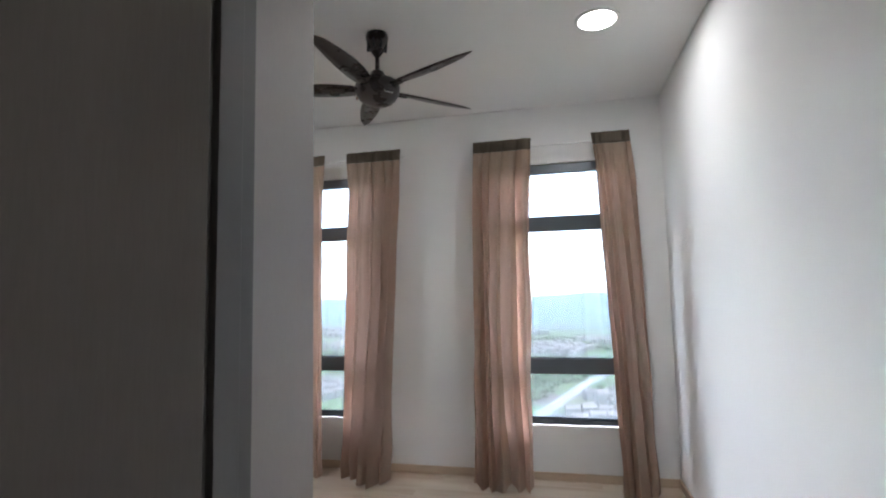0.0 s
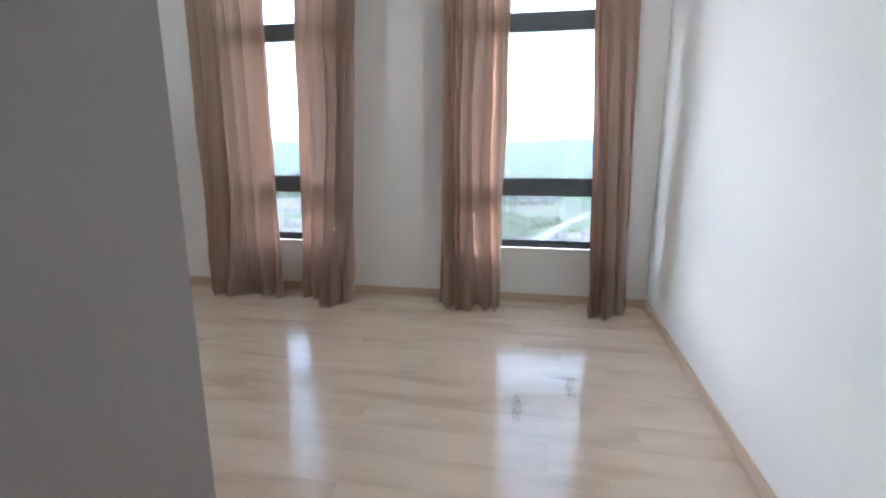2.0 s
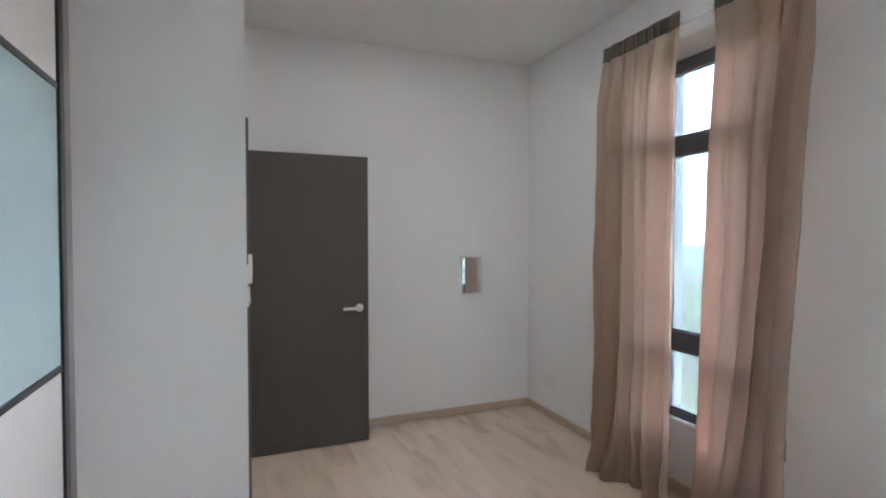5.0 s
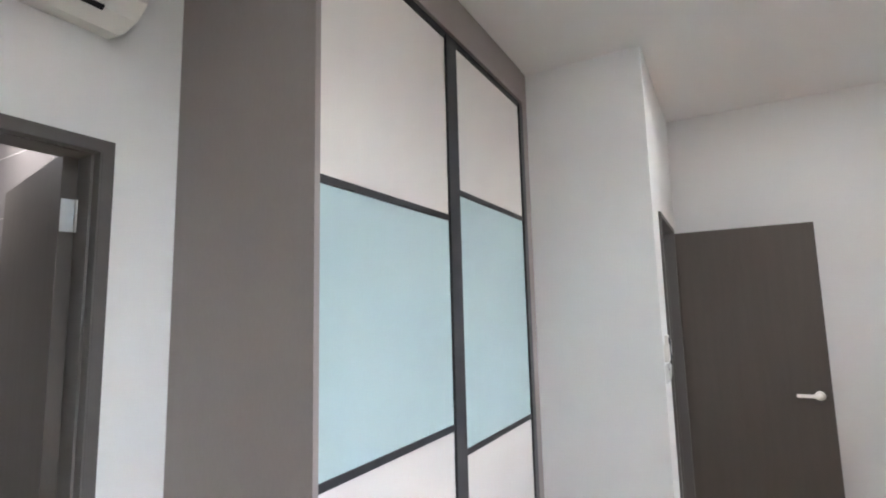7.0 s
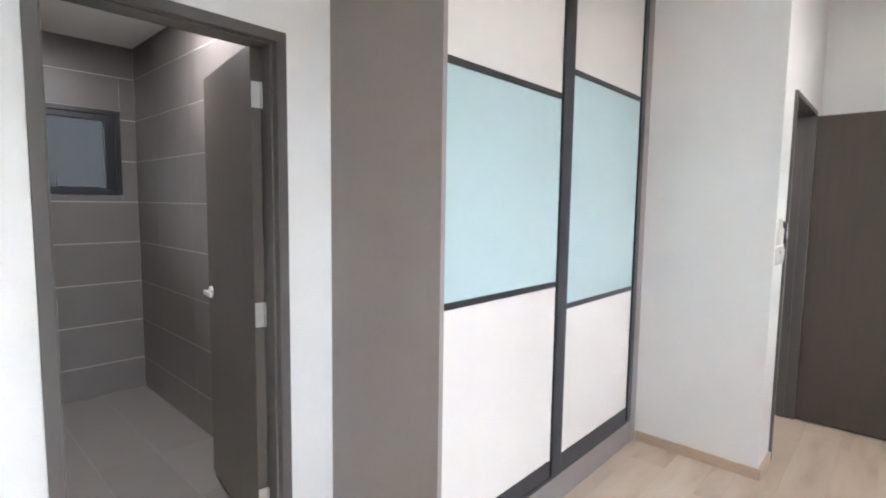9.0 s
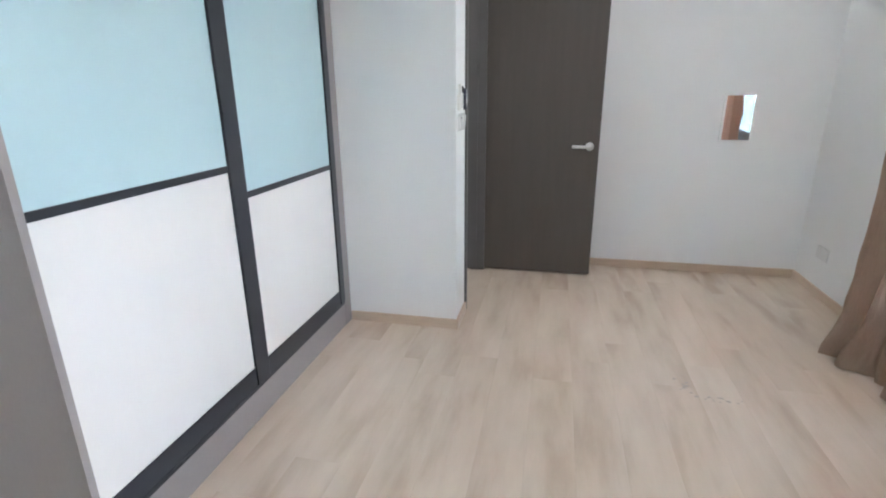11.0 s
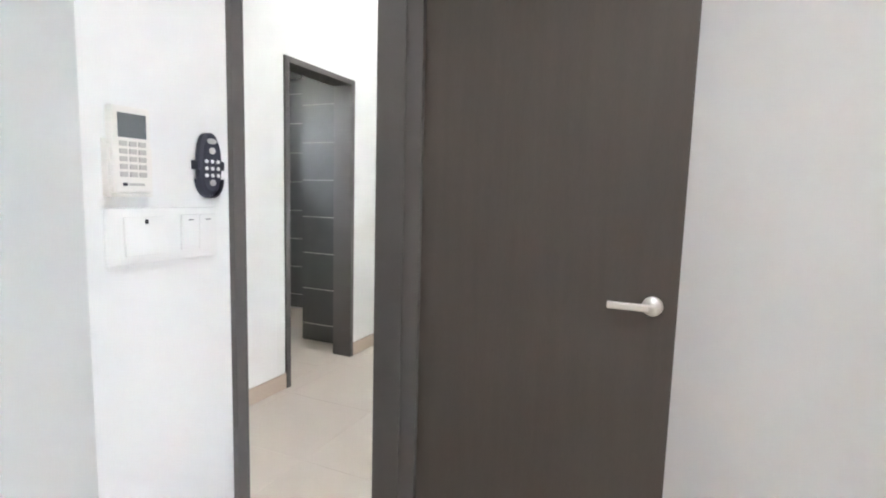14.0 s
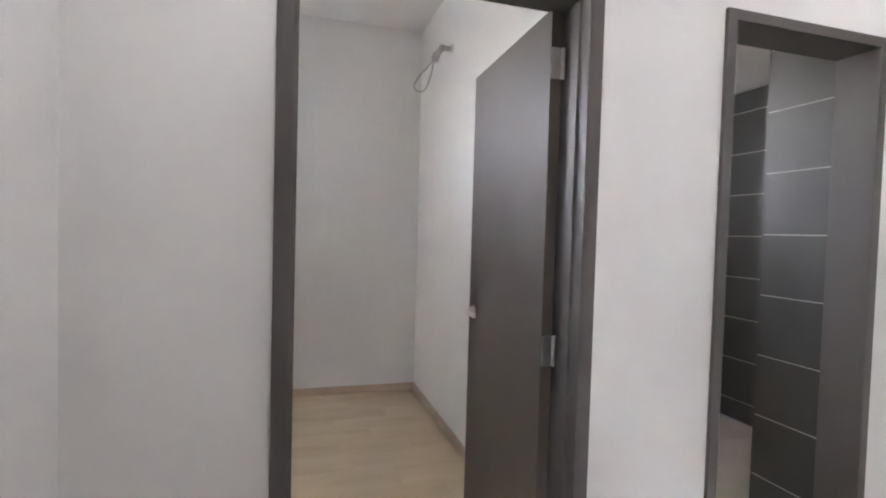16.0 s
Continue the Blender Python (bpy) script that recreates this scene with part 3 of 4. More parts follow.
curtain((-3.335, -2.737), (-3.325, -2.72), 3.415, 3.37, 5, 1, .050)
curtain((-2.54, -2.06), (-2.555, -2.175), 3.415, 3.34, 5, 2, .052)
curtain((-1.45, -.992), (-1.48, -1.056), 3.415, 3.35, 5, 3, .054)
curtain((-.54, -.262), (-.435, -.205), 3.415, 3.385, 4, 4, .046)
for x0, x1 in ((-3.34, -2.05), (-1.46, -.25)):
    tr = thing("curtain_track", (x0 + x1) / 2, NORTH - .09, 2.6, "slim white curtain track fixed to the wall", "curtain track")
    part("rail", box((x0, NORTH - .165, 2.600, x1, NORTH - .145, 2.614), bevel=.003), WPLASTIC, tr)
    for x in (x0 + .09, x1 - .09):
        part("bracket", box((x - .012, NORTH - .165, 2.614, x + .012, NORTH, 2.620), (x - .012, NORTH - .006, 2.60, x + .012, NORTH, 2.65), bevel=.001), WPLASTIC, tr)

# ---- wardrobe ----
wd = thing("wardrobe", (WARD_E + WARD_W) / 2, WARD_F / 2, 0, "built-in taupe wardrobe with two white and pale blue sliding doors", "wardrobe")
part("side_panel", box((WARD_E, 0.002, 0, WARD_E - .022, WARD_F, CEILING), bevel=.0015), TAUPE, wd, "taupe laminate side panel")
part("side_panel", box((WARD_W + .002, 0.002, 0, WARD_W + .085, WARD_F - .006, CEILING), bevel=.0015), TAUPE, wd, "taupe laminate filler panel")
part("fascia", box((WARD_E - .022, WARD_F - .03, 2.77, WARD_W + .085, WARD_F - .003, CEILING), bevel=.0015), TAUPE, wd, "taupe top fascia")
part("plinth", box((WARD_E - .022, WARD_F - .03, 0, WARD_W + .085, WARD_F - .008, .138), bevel=.0015), TAUPE, wd, "taupe plinth")
part("carcass", box((WARD_E - .022, .004, 0, WARD_W + .085, .03, CEILING), (WARD_E - .022, .03, 2.76, WARD_W + .085, WARD_F - .03, 2.78)), TAUPE, wd)
part("track", box((WARD_E - .022, WARD_F - .13, .139, WARD_W + .085, WARD_F - .009, .158), bevel=.001), BLACK, wd, "black sliding track")
part("track", box((WARD_E - .022, WARD_F - .13, 2.742, WARD_W + .085, WARD_F - .02, 2.77), bevel=.001), BLACK, wd, "black sliding track")


def sliding_door(x0, x1, y, rail_lo, rail_hi, stile0, stile1):
    """A leaf of white, pale blue and white panels between black rails and stiles."""
    d = part("sliding_door", box((x0, y - .012, .158, x1, y - .006, 2.742)), BLACK, wd, "sliding door of three panels")
    xs0, xs1 = x0 - stile0, x1 + stile1
    if stile0:
        part("stile", box((x0, y - .02, .158, xs0, y + .014, 2.742), bevel=.002), BLACK, d)
    if stile1:
        part("stile", box((xs1, y - .02, .158, x1, y + .014, 2.742), bevel=.002), BLACK, d)
    for z0, z1 in ((.158, .24), (rail_lo - .012, rail_lo + .014), (rail_hi - .014, rail_hi + .012), (2.725, 2.742)):
        part("rail", box((xs0, y - .012, z0, xs1, y + .008, z1), bevel=.0015), BLACK, d)
    for z0, z1, m, lab in ((.24, rail_lo - .012, WHITE_PANEL, "white woodgrain panel"), (rail_lo + .014, rail_hi - .014, BLUE_GLASS, "pale blue glass panel"), (rail_hi + .012, 2.725, WHITE_PANEL, "white woodgrain panel")):
        part("panel", box((xs0, y - .006, z0, xs1, y + .003, z1)), m, d, lab)


sliding_door(WARD_E - .0225, -2.306, WARD_F - .019, 1.085, 1.932, 0, .092)
sliding_door(-2.3065, WARD_W + .086, WARD_F - .017, .968, 2.057, 0, .055)

# ---- ceiling fan ----
FX, FY = -1.80, 2.158
fan = thing("ceiling_fan", FX, FY, CEILING, "dark bronze five-blade ceiling fan on a short rod", "ceiling fan")
part("canopy", lathe([(.018, -.135), (.035, -.11), (.058, -.065), (.066, -.03), (.062, -.006), (.05, 0)], FX, FY, CEILING - .001), FANM, fan, "", True)
for k in range(8):
    an = k * math.tau / 8
    part("canopy_rib", moved(box((.040, -.004, -.10, .062, .004, -.05), bevel=.001), Matrix.Translation((FX, FY, CEILING)) @ Matrix.Rotation(an, 4, 'Z')), BLACK, fan)
part("rod", tube((FX, FY, CEILING - .25), (FX, FY, CEILING - .11), .0125), FANM, fan, "", True)
motor = part("motor", lathe([(.02, -.425), (.07, -.42), (.105, -.395), (.125, -.36), (.13, -.325), (.115, -.295), (.07, -.28), (.045, -.262), (.038, -.235), (.02, -.222)], FX, FY, CEILING), FANM, fan, "dark bronze motor housing", True)
for an in (-40, 80, 200):
    part("trim_band", moved(box((.112, -.028, -.006, .124, .028, .006), bevel=.003), Matrix.Translation((FX, FY, CEILING - .385)) @ Matrix.Rotation(radians(an), 4, 'Z')), CHROME, motor, "bright trim on the housing")


def blade(angle):
    bm = bmesh.new()
    n = 14
    rows = []
    for i in range(n + 1):
        s = i / n
        r = .10 + .565 * s
        w = .030 + .024 * math.sin(math.pi * min(1, s * 1.15) ** .8) - .03 * max(0, s - .85) / .15
        bend = .035 * math.sin(1.6 * s)
        tilt = .30 - .12 * s
        row = []
        for e in (-1, -.35, .35, 1):
            row.append((r, bend + e * w, e * w * tilt + .012 * s))
        rows.append([[bm.verts.new((p[0], p[1], p[2] + h)) for p in row] for h in (.003, -.003)])
    for a, b in zip(rows, rows[1:]):
        for j in range(3):
            bm.faces.new((a[0][j], a[0][j + 1], b[0][j + 1], b[0][j]))
            bm.faces.new((a[1][j], b[1][j], b[1][j + 1], a[1][j + 1]))
        bm.faces.new((a[0][0], b[0][0], b[1][0], a[1][0]))
        bm.faces.new((a[0][3], a[1][3], b[1][3], b[0][3]))
    for e in (rows[0], rows[-1]):
        bm.faces.new(e[0] + e[1][::-1])
    return moved(bm, Matrix.Translation((FX, FY, CEILING - .335)) @ Matrix.Rotation(radians(angle), 4, 'Z'))


for k in range(5):
    bl = part("blade", blade(-29 + 72 * k), FANM, fan, "dark bronze swept blade", True)
    part("blade_arm", moved(box((.09, -.022, -.012, .19, .022, -.004), bevel=.003), Matrix.Translation((FX, FY, CEILING - .335)) @ Matrix.Rotation(radians(-29 + 72 * k), 4, 'Z')), FANM, bl)

# ---- downlights ----
def downlight(x, y, z=CEILING, watts=.07, label="round recessed white LED downlight, switched on"):
    d = thing("downlight", x, y, z, label, "downlight", group="ceiling downlights")
    part("trim_ring", lathe([(.102, -.010), (.118, -.008), (.122, 0)], x, y, z - .0005, 40), WPLASTIC, d, "", True)
    part("diffuser", lathe([(.092, -.014), (.101, -.0105), (.102, -.010)], x, y, z, 40), LED if x > -3.2 and y > 0 else HALL_LED, d, "glowing diffuser")
    lamp = bpy.data.lights.new("downlight_lamp", 'AREA')
    lamp.shape, lamp.size, lamp.energy, lamp.color = 'DISK', .18, watts, (.95, .975, 1)
    lo = new("downlight_lamp", lamp)
    lo.location = (x, y, z - .017)
    lo.parent = d
    lo.matrix_parent_inverse = Matrix.Translation((-x, -y, -z))


downlight(-.56, 2.32)
downlight(-3.05, 2.32)
downlight(-11.3, -1.19, CEILING, .2, "round LED downlight in the far living area, switched on")
# The next two are unseen fill lamps, added because the corridor was too dark.
downlight(-4.05, .52, CEILING, .04, "round LED downlight added unseen to brighten the corridor")
downlight(-5.85, .52, CEILING, .04, "round LED downlight added unseen to brighten the corridor")
downlight(-1.10, -1.10, 2.57, .13, "round LED downlight in the bathroom ceiling, switched on")

# ---- air conditioner ----
ac = thing("air_conditioner", -.745, .1, 2.40, "off-white split air conditioner above the bathroom door", "air conditioner")
AX0, AX1 = -.30, -1.19
prof = [(.002, 2.405), (.07, 2.395), (.15, 2.415), (.198, 2.455), (.212, 2.50), (.208, 2.60), (.19, 2.655), (.15, 2.675), (.002, 2.675)]
bm = bmesh.new()
ends = [[bm.verts.new((x, y, z)) for y, z in prof] for x in (AX0, AX1)]
for i in range(len(prof)):
    j = (i + 1) % len(prof)
    bm.faces.new((ends[0][i], ends[0][j], ends[1][j], ends[1][i]))
bm.faces.new(ends[0]); bm.faces.new(ends[1][::-1])
bmesh.ops.bevel(bm, geom=[e for e in bm.edges if abs(e.verts[0].co.x - e.verts[1].co.x) < 1e-4], offset=.012, segments=3, affect='EDGES')
body = part("housing", bm, PLASTIC, ac, "smooth off-white housing")
flap = pose(0, .172, 2.430, 41)
part("air_slot", moved(box((AX0 - .11, -.036, -.004, AX1 + .10, -.020, .004)), flap), BLACK, ac, "dark air outlet slot")
part("flap", moved(box((AX0 - .11, -.018, -.006, AX1 + .10, .045, .004), bevel=.002), flap), PLASTIC, ac, "swinging air flap")
part("seam", box((AX0 - .02, .2085, 2.486, AX1 + .02, .2125, 2.489)), GREYP, ac)
part("display", box((AX1 + .045, .2085, 2.496, AX1 + .062, .2135, 2.512)), LCD, ac, "small receiver window")

# ---- mirror ----
mr = thing("wall_mirror", WEST, 3.078, .99, "small mirror in a slim white frame on the wall", "mirror")
for y0, y1, z0, z1 in ((2.952, 2.967, .99, 1.327), (3.148, 3.163, .99, 1.327), (2.967, 3.148, .99, 1.006), (2.967, 3.148, 1.311, 1.327)):
    part("frame", box((WEST, y0, z0, WEST + .02, y1, z1), bevel=.003), WPLASTIC, mr)
part("mirror_glass", moved(box((-.005, -.0905, 1.006, .005, .0905, 1.311)), pose(WEST + .009, 3.0575, 0, 0, 0, -.8)), MIRROR, mr, "silvered glass")

# ---- wall controls by the door ----
Y = DOORWALL
sp = thing("light_switch", -3.363, Y, 1.15, "white double switch plate with wide rockers", "light switch")
part("plate", box((-3.250, Y, 1.150, -3.452, Y + .009, 1.240), bevel=.003), WPLASTIC, sp)
part("rocker", moved(box((-.035, 0, -.031, .035, .006, .031), bevel=.0015), pose(-3.310, Y + .0085, 1.195, 4)), WPLASTIC, sp, "wide rocker with a status mark")
part("rocker", moved(box((-.0176, 0, -.031, .0176, .005, .031), bevel=.001), pose(-3.392, Y + .0085, 1.197, -3)), WPLASTIC, sp)
part("rocker", moved(box((-.0176, 0, -.031, .0176, .005, .031), bevel=.001), pose(-3.428, Y + .0085, 1.197, -3)), WPLASTIC, sp)
part("status_mark", box((-3.3085, Y + .013, 1.215, -3.3115, Y + .0168, 1.222)), BLACK, sp)
for x in (-3.392, -3.428):
    part("status_mark", box((x + .005, Y + .012, 1.2180, x - .005, Y + .0152, 1.2195)), BLACK, sp)

rc = thing("ac_remote", -3.285, Y, 1.258, "white air conditioner remote in its wall holder", "remote control")
part("holder", box((-3.252, Y, 1.262, -3.318, Y + .006, 1.345), (-3.316, Y + .006, 1.262, -3.320, Y + .018, 1.335), (-3.250, Y + .006, 1.262, -3.254, Y + .018, 1.335), (-3.252, Y, 1.258, -3.318, Y + .02, 1.264), bevel=.001), PLASTIC, rc)
part("case", box((-3.255, Y + .006, 1.264, -3.315, Y + .024, 1.394), bevel=.005), PLASTIC, rc, "off-white remote case")
part("screen", box((-3.263, Y + .0235, 1.347, -3.307, Y + .0253, 1.383)), LCD, rc, "grey display")
for r in range(5):
    for k in range(3):
        x = -3.270 - .015 * k
        z = 1.338 - .0115 * r
        part("button", box((x + .0058, Y + .0235, z - .0038, x - .0058, Y + .026, z + .0038), bevel=.001), GREYP, rc)
part("name_mark", box((-3.268, Y + .0238, 1.2745, -3.275, Y + .0246, 1.2795)), NAVY, rc)
part("name_mark", box((-3.277, Y + .0238, 1.2750, -3.302, Y + .0246, 1.2790)), GREYP, rc)

kp = thing("fan_remote", -3.43, Y, 1.26, "oval navy fan remote with pale keys in a wall clip", "remote control")
KX, KZ = -3.436, 1.317
bm = bmesh.new()
N = 36
rings = []
for y, k in ((Y + .004, 1.0), (Y + .014, 1.0), (Y + .019, .86)):
    rings.append([bm.verts.new((KX + .0235 * k * math.copysign(abs(math.cos(a)) ** .75, math.cos(a)), y, KZ + .056 * k * math.copysign(abs(math.sin(a)) ** .9, math.sin(a)))) for a in [i * math.tau / N for i in range(N)]])
for lo, hi in zip(rings, rings[1:]):
    for i in range(N):
        bm.faces.new((lo[i], lo[(i + 1) % N], hi[(i + 1) % N], hi[i]))
bm.faces.new(rings[0]); bm.faces.new(rings[-1])
part("case", bm, NAVY, kp, "oval navy-black case")
part("clip", box((KX + .029, Y, KZ - .010, KX - .029, Y + .004, KZ + .006), (KX + .029, Y, KZ - .010, KX + .024, Y + .017, KZ + .006), (KX - .024, Y, KZ - .010, KX - .029, Y + .017, KZ + .006), bevel=.001), NAVY, kp)
for dz in (.024, -.033):
    part("button", tube((KX, Y + .018, KZ + dz), (KX, Y + .0215, KZ + dz), .0062, .0055, 16), GREYP, kp, "large round key", True)
for r in range(3):
    for k in range(3):
        part("button", tube((KX + .0125 * (k - 1), Y + .018, KZ + .005 - .0125 * r), (KX + .0125 * (k - 1), Y + .0208, KZ + .005 - .0125 * r), .0036, .0032, 12), WPLASTIC, kp, "", True)
bm = bmesh.new()
rings = []
for y, k in ((Y + .003, 1.12), (Y + .019, 1.12), (Y + .021, 1.0)):
    rings.append([bm.verts.new((KX + .0235 * k * math.cos(a), y, KZ - .026 - .031 * k * math.sin(a))) for a in [math.pi * i / 14 for i in range(15)]])
for lo, hi in zip(rings, rings[1:]):
    for i in range(14):
        bm.faces.new((lo[i], lo[i + 1], hi[i + 1], hi[i]))
part("holder_cup", bm, NAVY, kp, "rounded cup of the wall clip", True)
oval = lathe([(.0062, 0), (.0082, 0), (.0082, .0008), (.0062, .0008)], 0, 0, 0, 24)
part("name_mark", moved(oval, Matrix.Translation((KX, Y + .0188, KZ + .041)) @ Matrix.Rotation(radians(-90), 4, 'X') @ Matrix.Diagonal((1.25, .62, 1, 1))), GREYP, kp)

so = thing("power_socket", -4.228, NORTH, .25, "white double power socket low on the wall", "socket")
part("plate", box((-4.30, NORTH, .25, -4.155, NORTH - .009, .335), bevel=.003), WPLASTIC, so)
for x in (-4.262, -4.193):
    part("rocker", box((x + .009, NORTH - .008, .302, x - .009, NORTH - .012, .322), bevel=.001), WPLASTIC, so)
    part("socket_face", box((x + .02, NORTH - .0085, .262, x - .02, NORTH - .0105, .296), bevel=.0008), WPLASTIC, so)

# ---- store room fitting ----
br = thing("pipe_stub", STORE_W, -2.05, 2.53, "bare air conditioning stub with a looped cable on the wall", "wall fitting")
part("flange", tube((STORE_W, -2.0, 2.55), (STORE_W + .012, -2.0, 2.55), .03, .028), STEEL, br, "", True)
part("pipe", joined(tube((STORE_W, -2.0, 2.55), (STORE_W + .075, -2.02, 2.55), .016), tube((STORE_W + .07, -2.0, 2.55), (STORE_W + .07, -2.15, 2.545), .02), tube((STORE_W + .07, -2.14, 2.545), (STORE_W + .07, -2.18, 2.53), .026)), GREYP, br, "pale pipe stub", True)
cu = bpy.data.curves.new("cable", 'CURVE')
cu.dimensions, cu.bevel_depth, cu.bevel_resolution = '3D', .0055, 3
s = cu.splines.new('BEZIER')
pts = [(.07, -2.15, 2.54), (.12, -2.18, 2.47), (.19, -2.20, 2.38), (.205, -2.20, 2.32), (.15, -2.20, 2.305), (.105, -2.18, 2.39), (.08, -2.16, 2.53)]
s.bezier_points.add(len(pts) - 1)
for bp, (dx, y, z) in zip(s.bezier_points, pts):
    bp.co = (STORE_W + dx, y, z)
    bp.handle_left_type = bp.handle_right_type = 'AUTO'
cable = new("cable", cu)
cable.data.materials.append(GREYP)
cable.parent = br
cable.matrix_parent_inverse = Matrix.Translation((-STORE_W, 2.05, -2.53))

hk = thing("wall_bracket", -7.35, HALLS, 2.42, "small black bracket high on the corridor wall", "bracket")
part("plate", box((-7.32, HALLS, 2.41, -7.38, HALLS + .01, 2.49), bevel=.002), BLACK, hk)
part("arm", box((-7.34, HALLS + .01, 2.44, -7.36, HALLS + .06, 2.46), bevel=.002), BLACK, hk)

# ---- bathroom window ----
bw = thing("window_3", -.96, BATH_S, 1.475, "small dark-framed frosted bathroom window", "window", "structure")
bx0, bx1, bz0, bz1 = -.66, -1.33, 1.475, 2.095
part("window_frame", box((bx0, BATH_S - .1, bz0, bx0 - .035, BATH_S + .004, bz1), (bx1 + .035, BATH_S - .1, bz0, bx1, BATH_S + .004, bz1),
                         (bx0 - .035, BATH_S - .1, bz0, bx1 + .035, BATH_S + .004, bz0 + .035), (bx0 - .035, BATH_S - .1, bz1 - .035, bx1 + .035, BATH_S + .004, bz1), bevel=.002), BLACK, bw)
part("sash", box((bx0 - .033, BATH_S - .06, bz0 + .033, bx0 - .08, BATH_S - .01, bz1 - .033), (bx1 + .10, BATH_S - .06, bz0 + .033, bx1 + .033, BATH_S - .01, bz1 - .033),
                 (bx0 - .08, BATH_S - .06, bz0 + .033, bx1 + .10, BATH_S - .01, bz0 + .06), (bx0 - .08, BATH_S - .06, bz1 - .075, bx1 + .10, BATH_S - .01, bz1 - .033), bevel=.002), BLACK, bw)
fp = part("pane", box((bx0 - .08, BATH_S - .045, bz0 + .06, bx1 + .10, BATH_S - .038, bz1 - .075)), glass("frosted_glass", .6, (.0003, .00035, .0004)), bw, "frosted glass")
fp.visible_shadow = False
part("window_handle", box((-.925, BATH_S - .01, bz0 + .05, -.945, BATH_S + .012, bz0 + .065), (-.930, BATH_S + .004, bz0 + .06, -.942, BATH_S + .014, bz0 + .14), bevel=.002), BLACK, bw)

# ---- chipped patches on the floor ----
rng = random.Random(5)
for cx, cy, n, sx, sy in ((-.875, 2.03, 26, .018, .11), (-.64, 2.36, 20, .07, .012), (-.62, 2.27, 18, .018, .09), (-2.75, 2.62, 5, .02, .10), (-1.51, 2.71, 5, .09, .006), (-2.86, 2.48, 4, .08, .03), (-1.24, 3.10, 5, .10, .006), (-1.99, 3.11, 4, .08, .006)):
    bm = bmesh.new()
    placed = []
    for k in range(n * 4):
        x, y = cx + rng.uniform(-sx, sx), cy + rng.uniform(-sy, sy)
        rad, m = rng.uniform(.0025, .007), 9
        ph = rng.uniform(0, 6)
        if any(math.hypot(x - u, (y - v) / 2) < 1.5 * (rad + w) for u, v, w in placed):
            continue
        placed.append((x, y, rad))
        bm.faces.new([bm.verts.new((x + rad * (1 + .45 * math.sin(3 * a + ph)) * math.cos(a), y + 2.0 * rad * (1 + .35 * math.sin(2 * a + ph)) * math.sin(a), .0022)) for a in [i * math.tau / m for i in range(m)]])
    bmesh.ops.solidify(bm, geom=list(bm.faces), thickness=.002)
    solo("floor_scuff", bm, CHIP, "dark worn scuff marks on the laminate floor", "floor mark", "stuff")

# ---- outside ----
def town_ground():
    m = bpy.data.materials.new("haze_painted_ground")
    m.use_nodes = True
    n, l = m.node_tree.nodes, m.node_tree.links
    p = n["Principled BSDF"]
    geo = n.new("ShaderNodeNewGeometry")
    big = n.new("ShaderNodeTexNoise"); big.inputs["Scale"].default_value, big.inputs["Detail"].default_value = .006, 6
    fine = n.new("ShaderNodeTexVoronoi"); fine.inputs["Scale"].default_value = .045
    l.new(geo.outputs["Position"], big.inputs["Vector"]); l.new(geo.outputs["Position"], fine.inputs["Vector"])
    ramp = n.new("ShaderNodeValToRGB")
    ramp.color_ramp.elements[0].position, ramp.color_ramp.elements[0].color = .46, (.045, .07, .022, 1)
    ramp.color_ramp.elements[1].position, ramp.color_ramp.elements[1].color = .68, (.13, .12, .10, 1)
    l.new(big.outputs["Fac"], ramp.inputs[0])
    # Haze is painted in: ground colour turns pale blue between 1000 and 1500 m.
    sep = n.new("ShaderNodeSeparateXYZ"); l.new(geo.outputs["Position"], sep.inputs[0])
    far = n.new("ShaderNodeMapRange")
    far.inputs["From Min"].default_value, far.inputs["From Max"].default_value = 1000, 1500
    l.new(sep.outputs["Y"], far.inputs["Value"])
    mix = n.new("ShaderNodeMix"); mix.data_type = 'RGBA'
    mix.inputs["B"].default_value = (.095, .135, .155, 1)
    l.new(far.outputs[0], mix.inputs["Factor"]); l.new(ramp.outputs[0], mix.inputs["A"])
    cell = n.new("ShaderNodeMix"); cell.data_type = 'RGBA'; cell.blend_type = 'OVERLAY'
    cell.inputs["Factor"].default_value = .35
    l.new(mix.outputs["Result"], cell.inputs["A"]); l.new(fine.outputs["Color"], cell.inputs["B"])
    # Cell pattern fades out along with the painted haze.
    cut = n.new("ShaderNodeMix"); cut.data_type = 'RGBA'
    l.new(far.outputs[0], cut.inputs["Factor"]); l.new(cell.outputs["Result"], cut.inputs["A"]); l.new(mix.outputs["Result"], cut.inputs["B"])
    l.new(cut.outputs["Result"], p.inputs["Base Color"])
    p.inputs["Roughness"].default_value = .9
    return m


GZ = -80.0
solo("ground", box((-4500, -60, GZ - 5, 4500, 4900, GZ)), town_ground(), "green valley painted haze-blue with distance, pale town far below", "ground", "structure")
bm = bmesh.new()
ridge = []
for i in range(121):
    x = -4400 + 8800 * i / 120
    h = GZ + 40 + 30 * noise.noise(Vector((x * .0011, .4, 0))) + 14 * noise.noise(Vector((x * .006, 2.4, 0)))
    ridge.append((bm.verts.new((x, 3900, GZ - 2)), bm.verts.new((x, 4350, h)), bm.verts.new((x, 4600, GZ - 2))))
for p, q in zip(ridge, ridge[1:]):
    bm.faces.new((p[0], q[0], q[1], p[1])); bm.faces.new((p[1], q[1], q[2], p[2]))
# The hills' pale blue is distance haze put into their base colour.
solo("far_hills", bm, mat("haze_tinted_hills", (.115, .155, .175), .9, var=.1, scale=.002, fine=.02), "low hills on the horizon, haze painted into their blue", "hills", "structure", True)
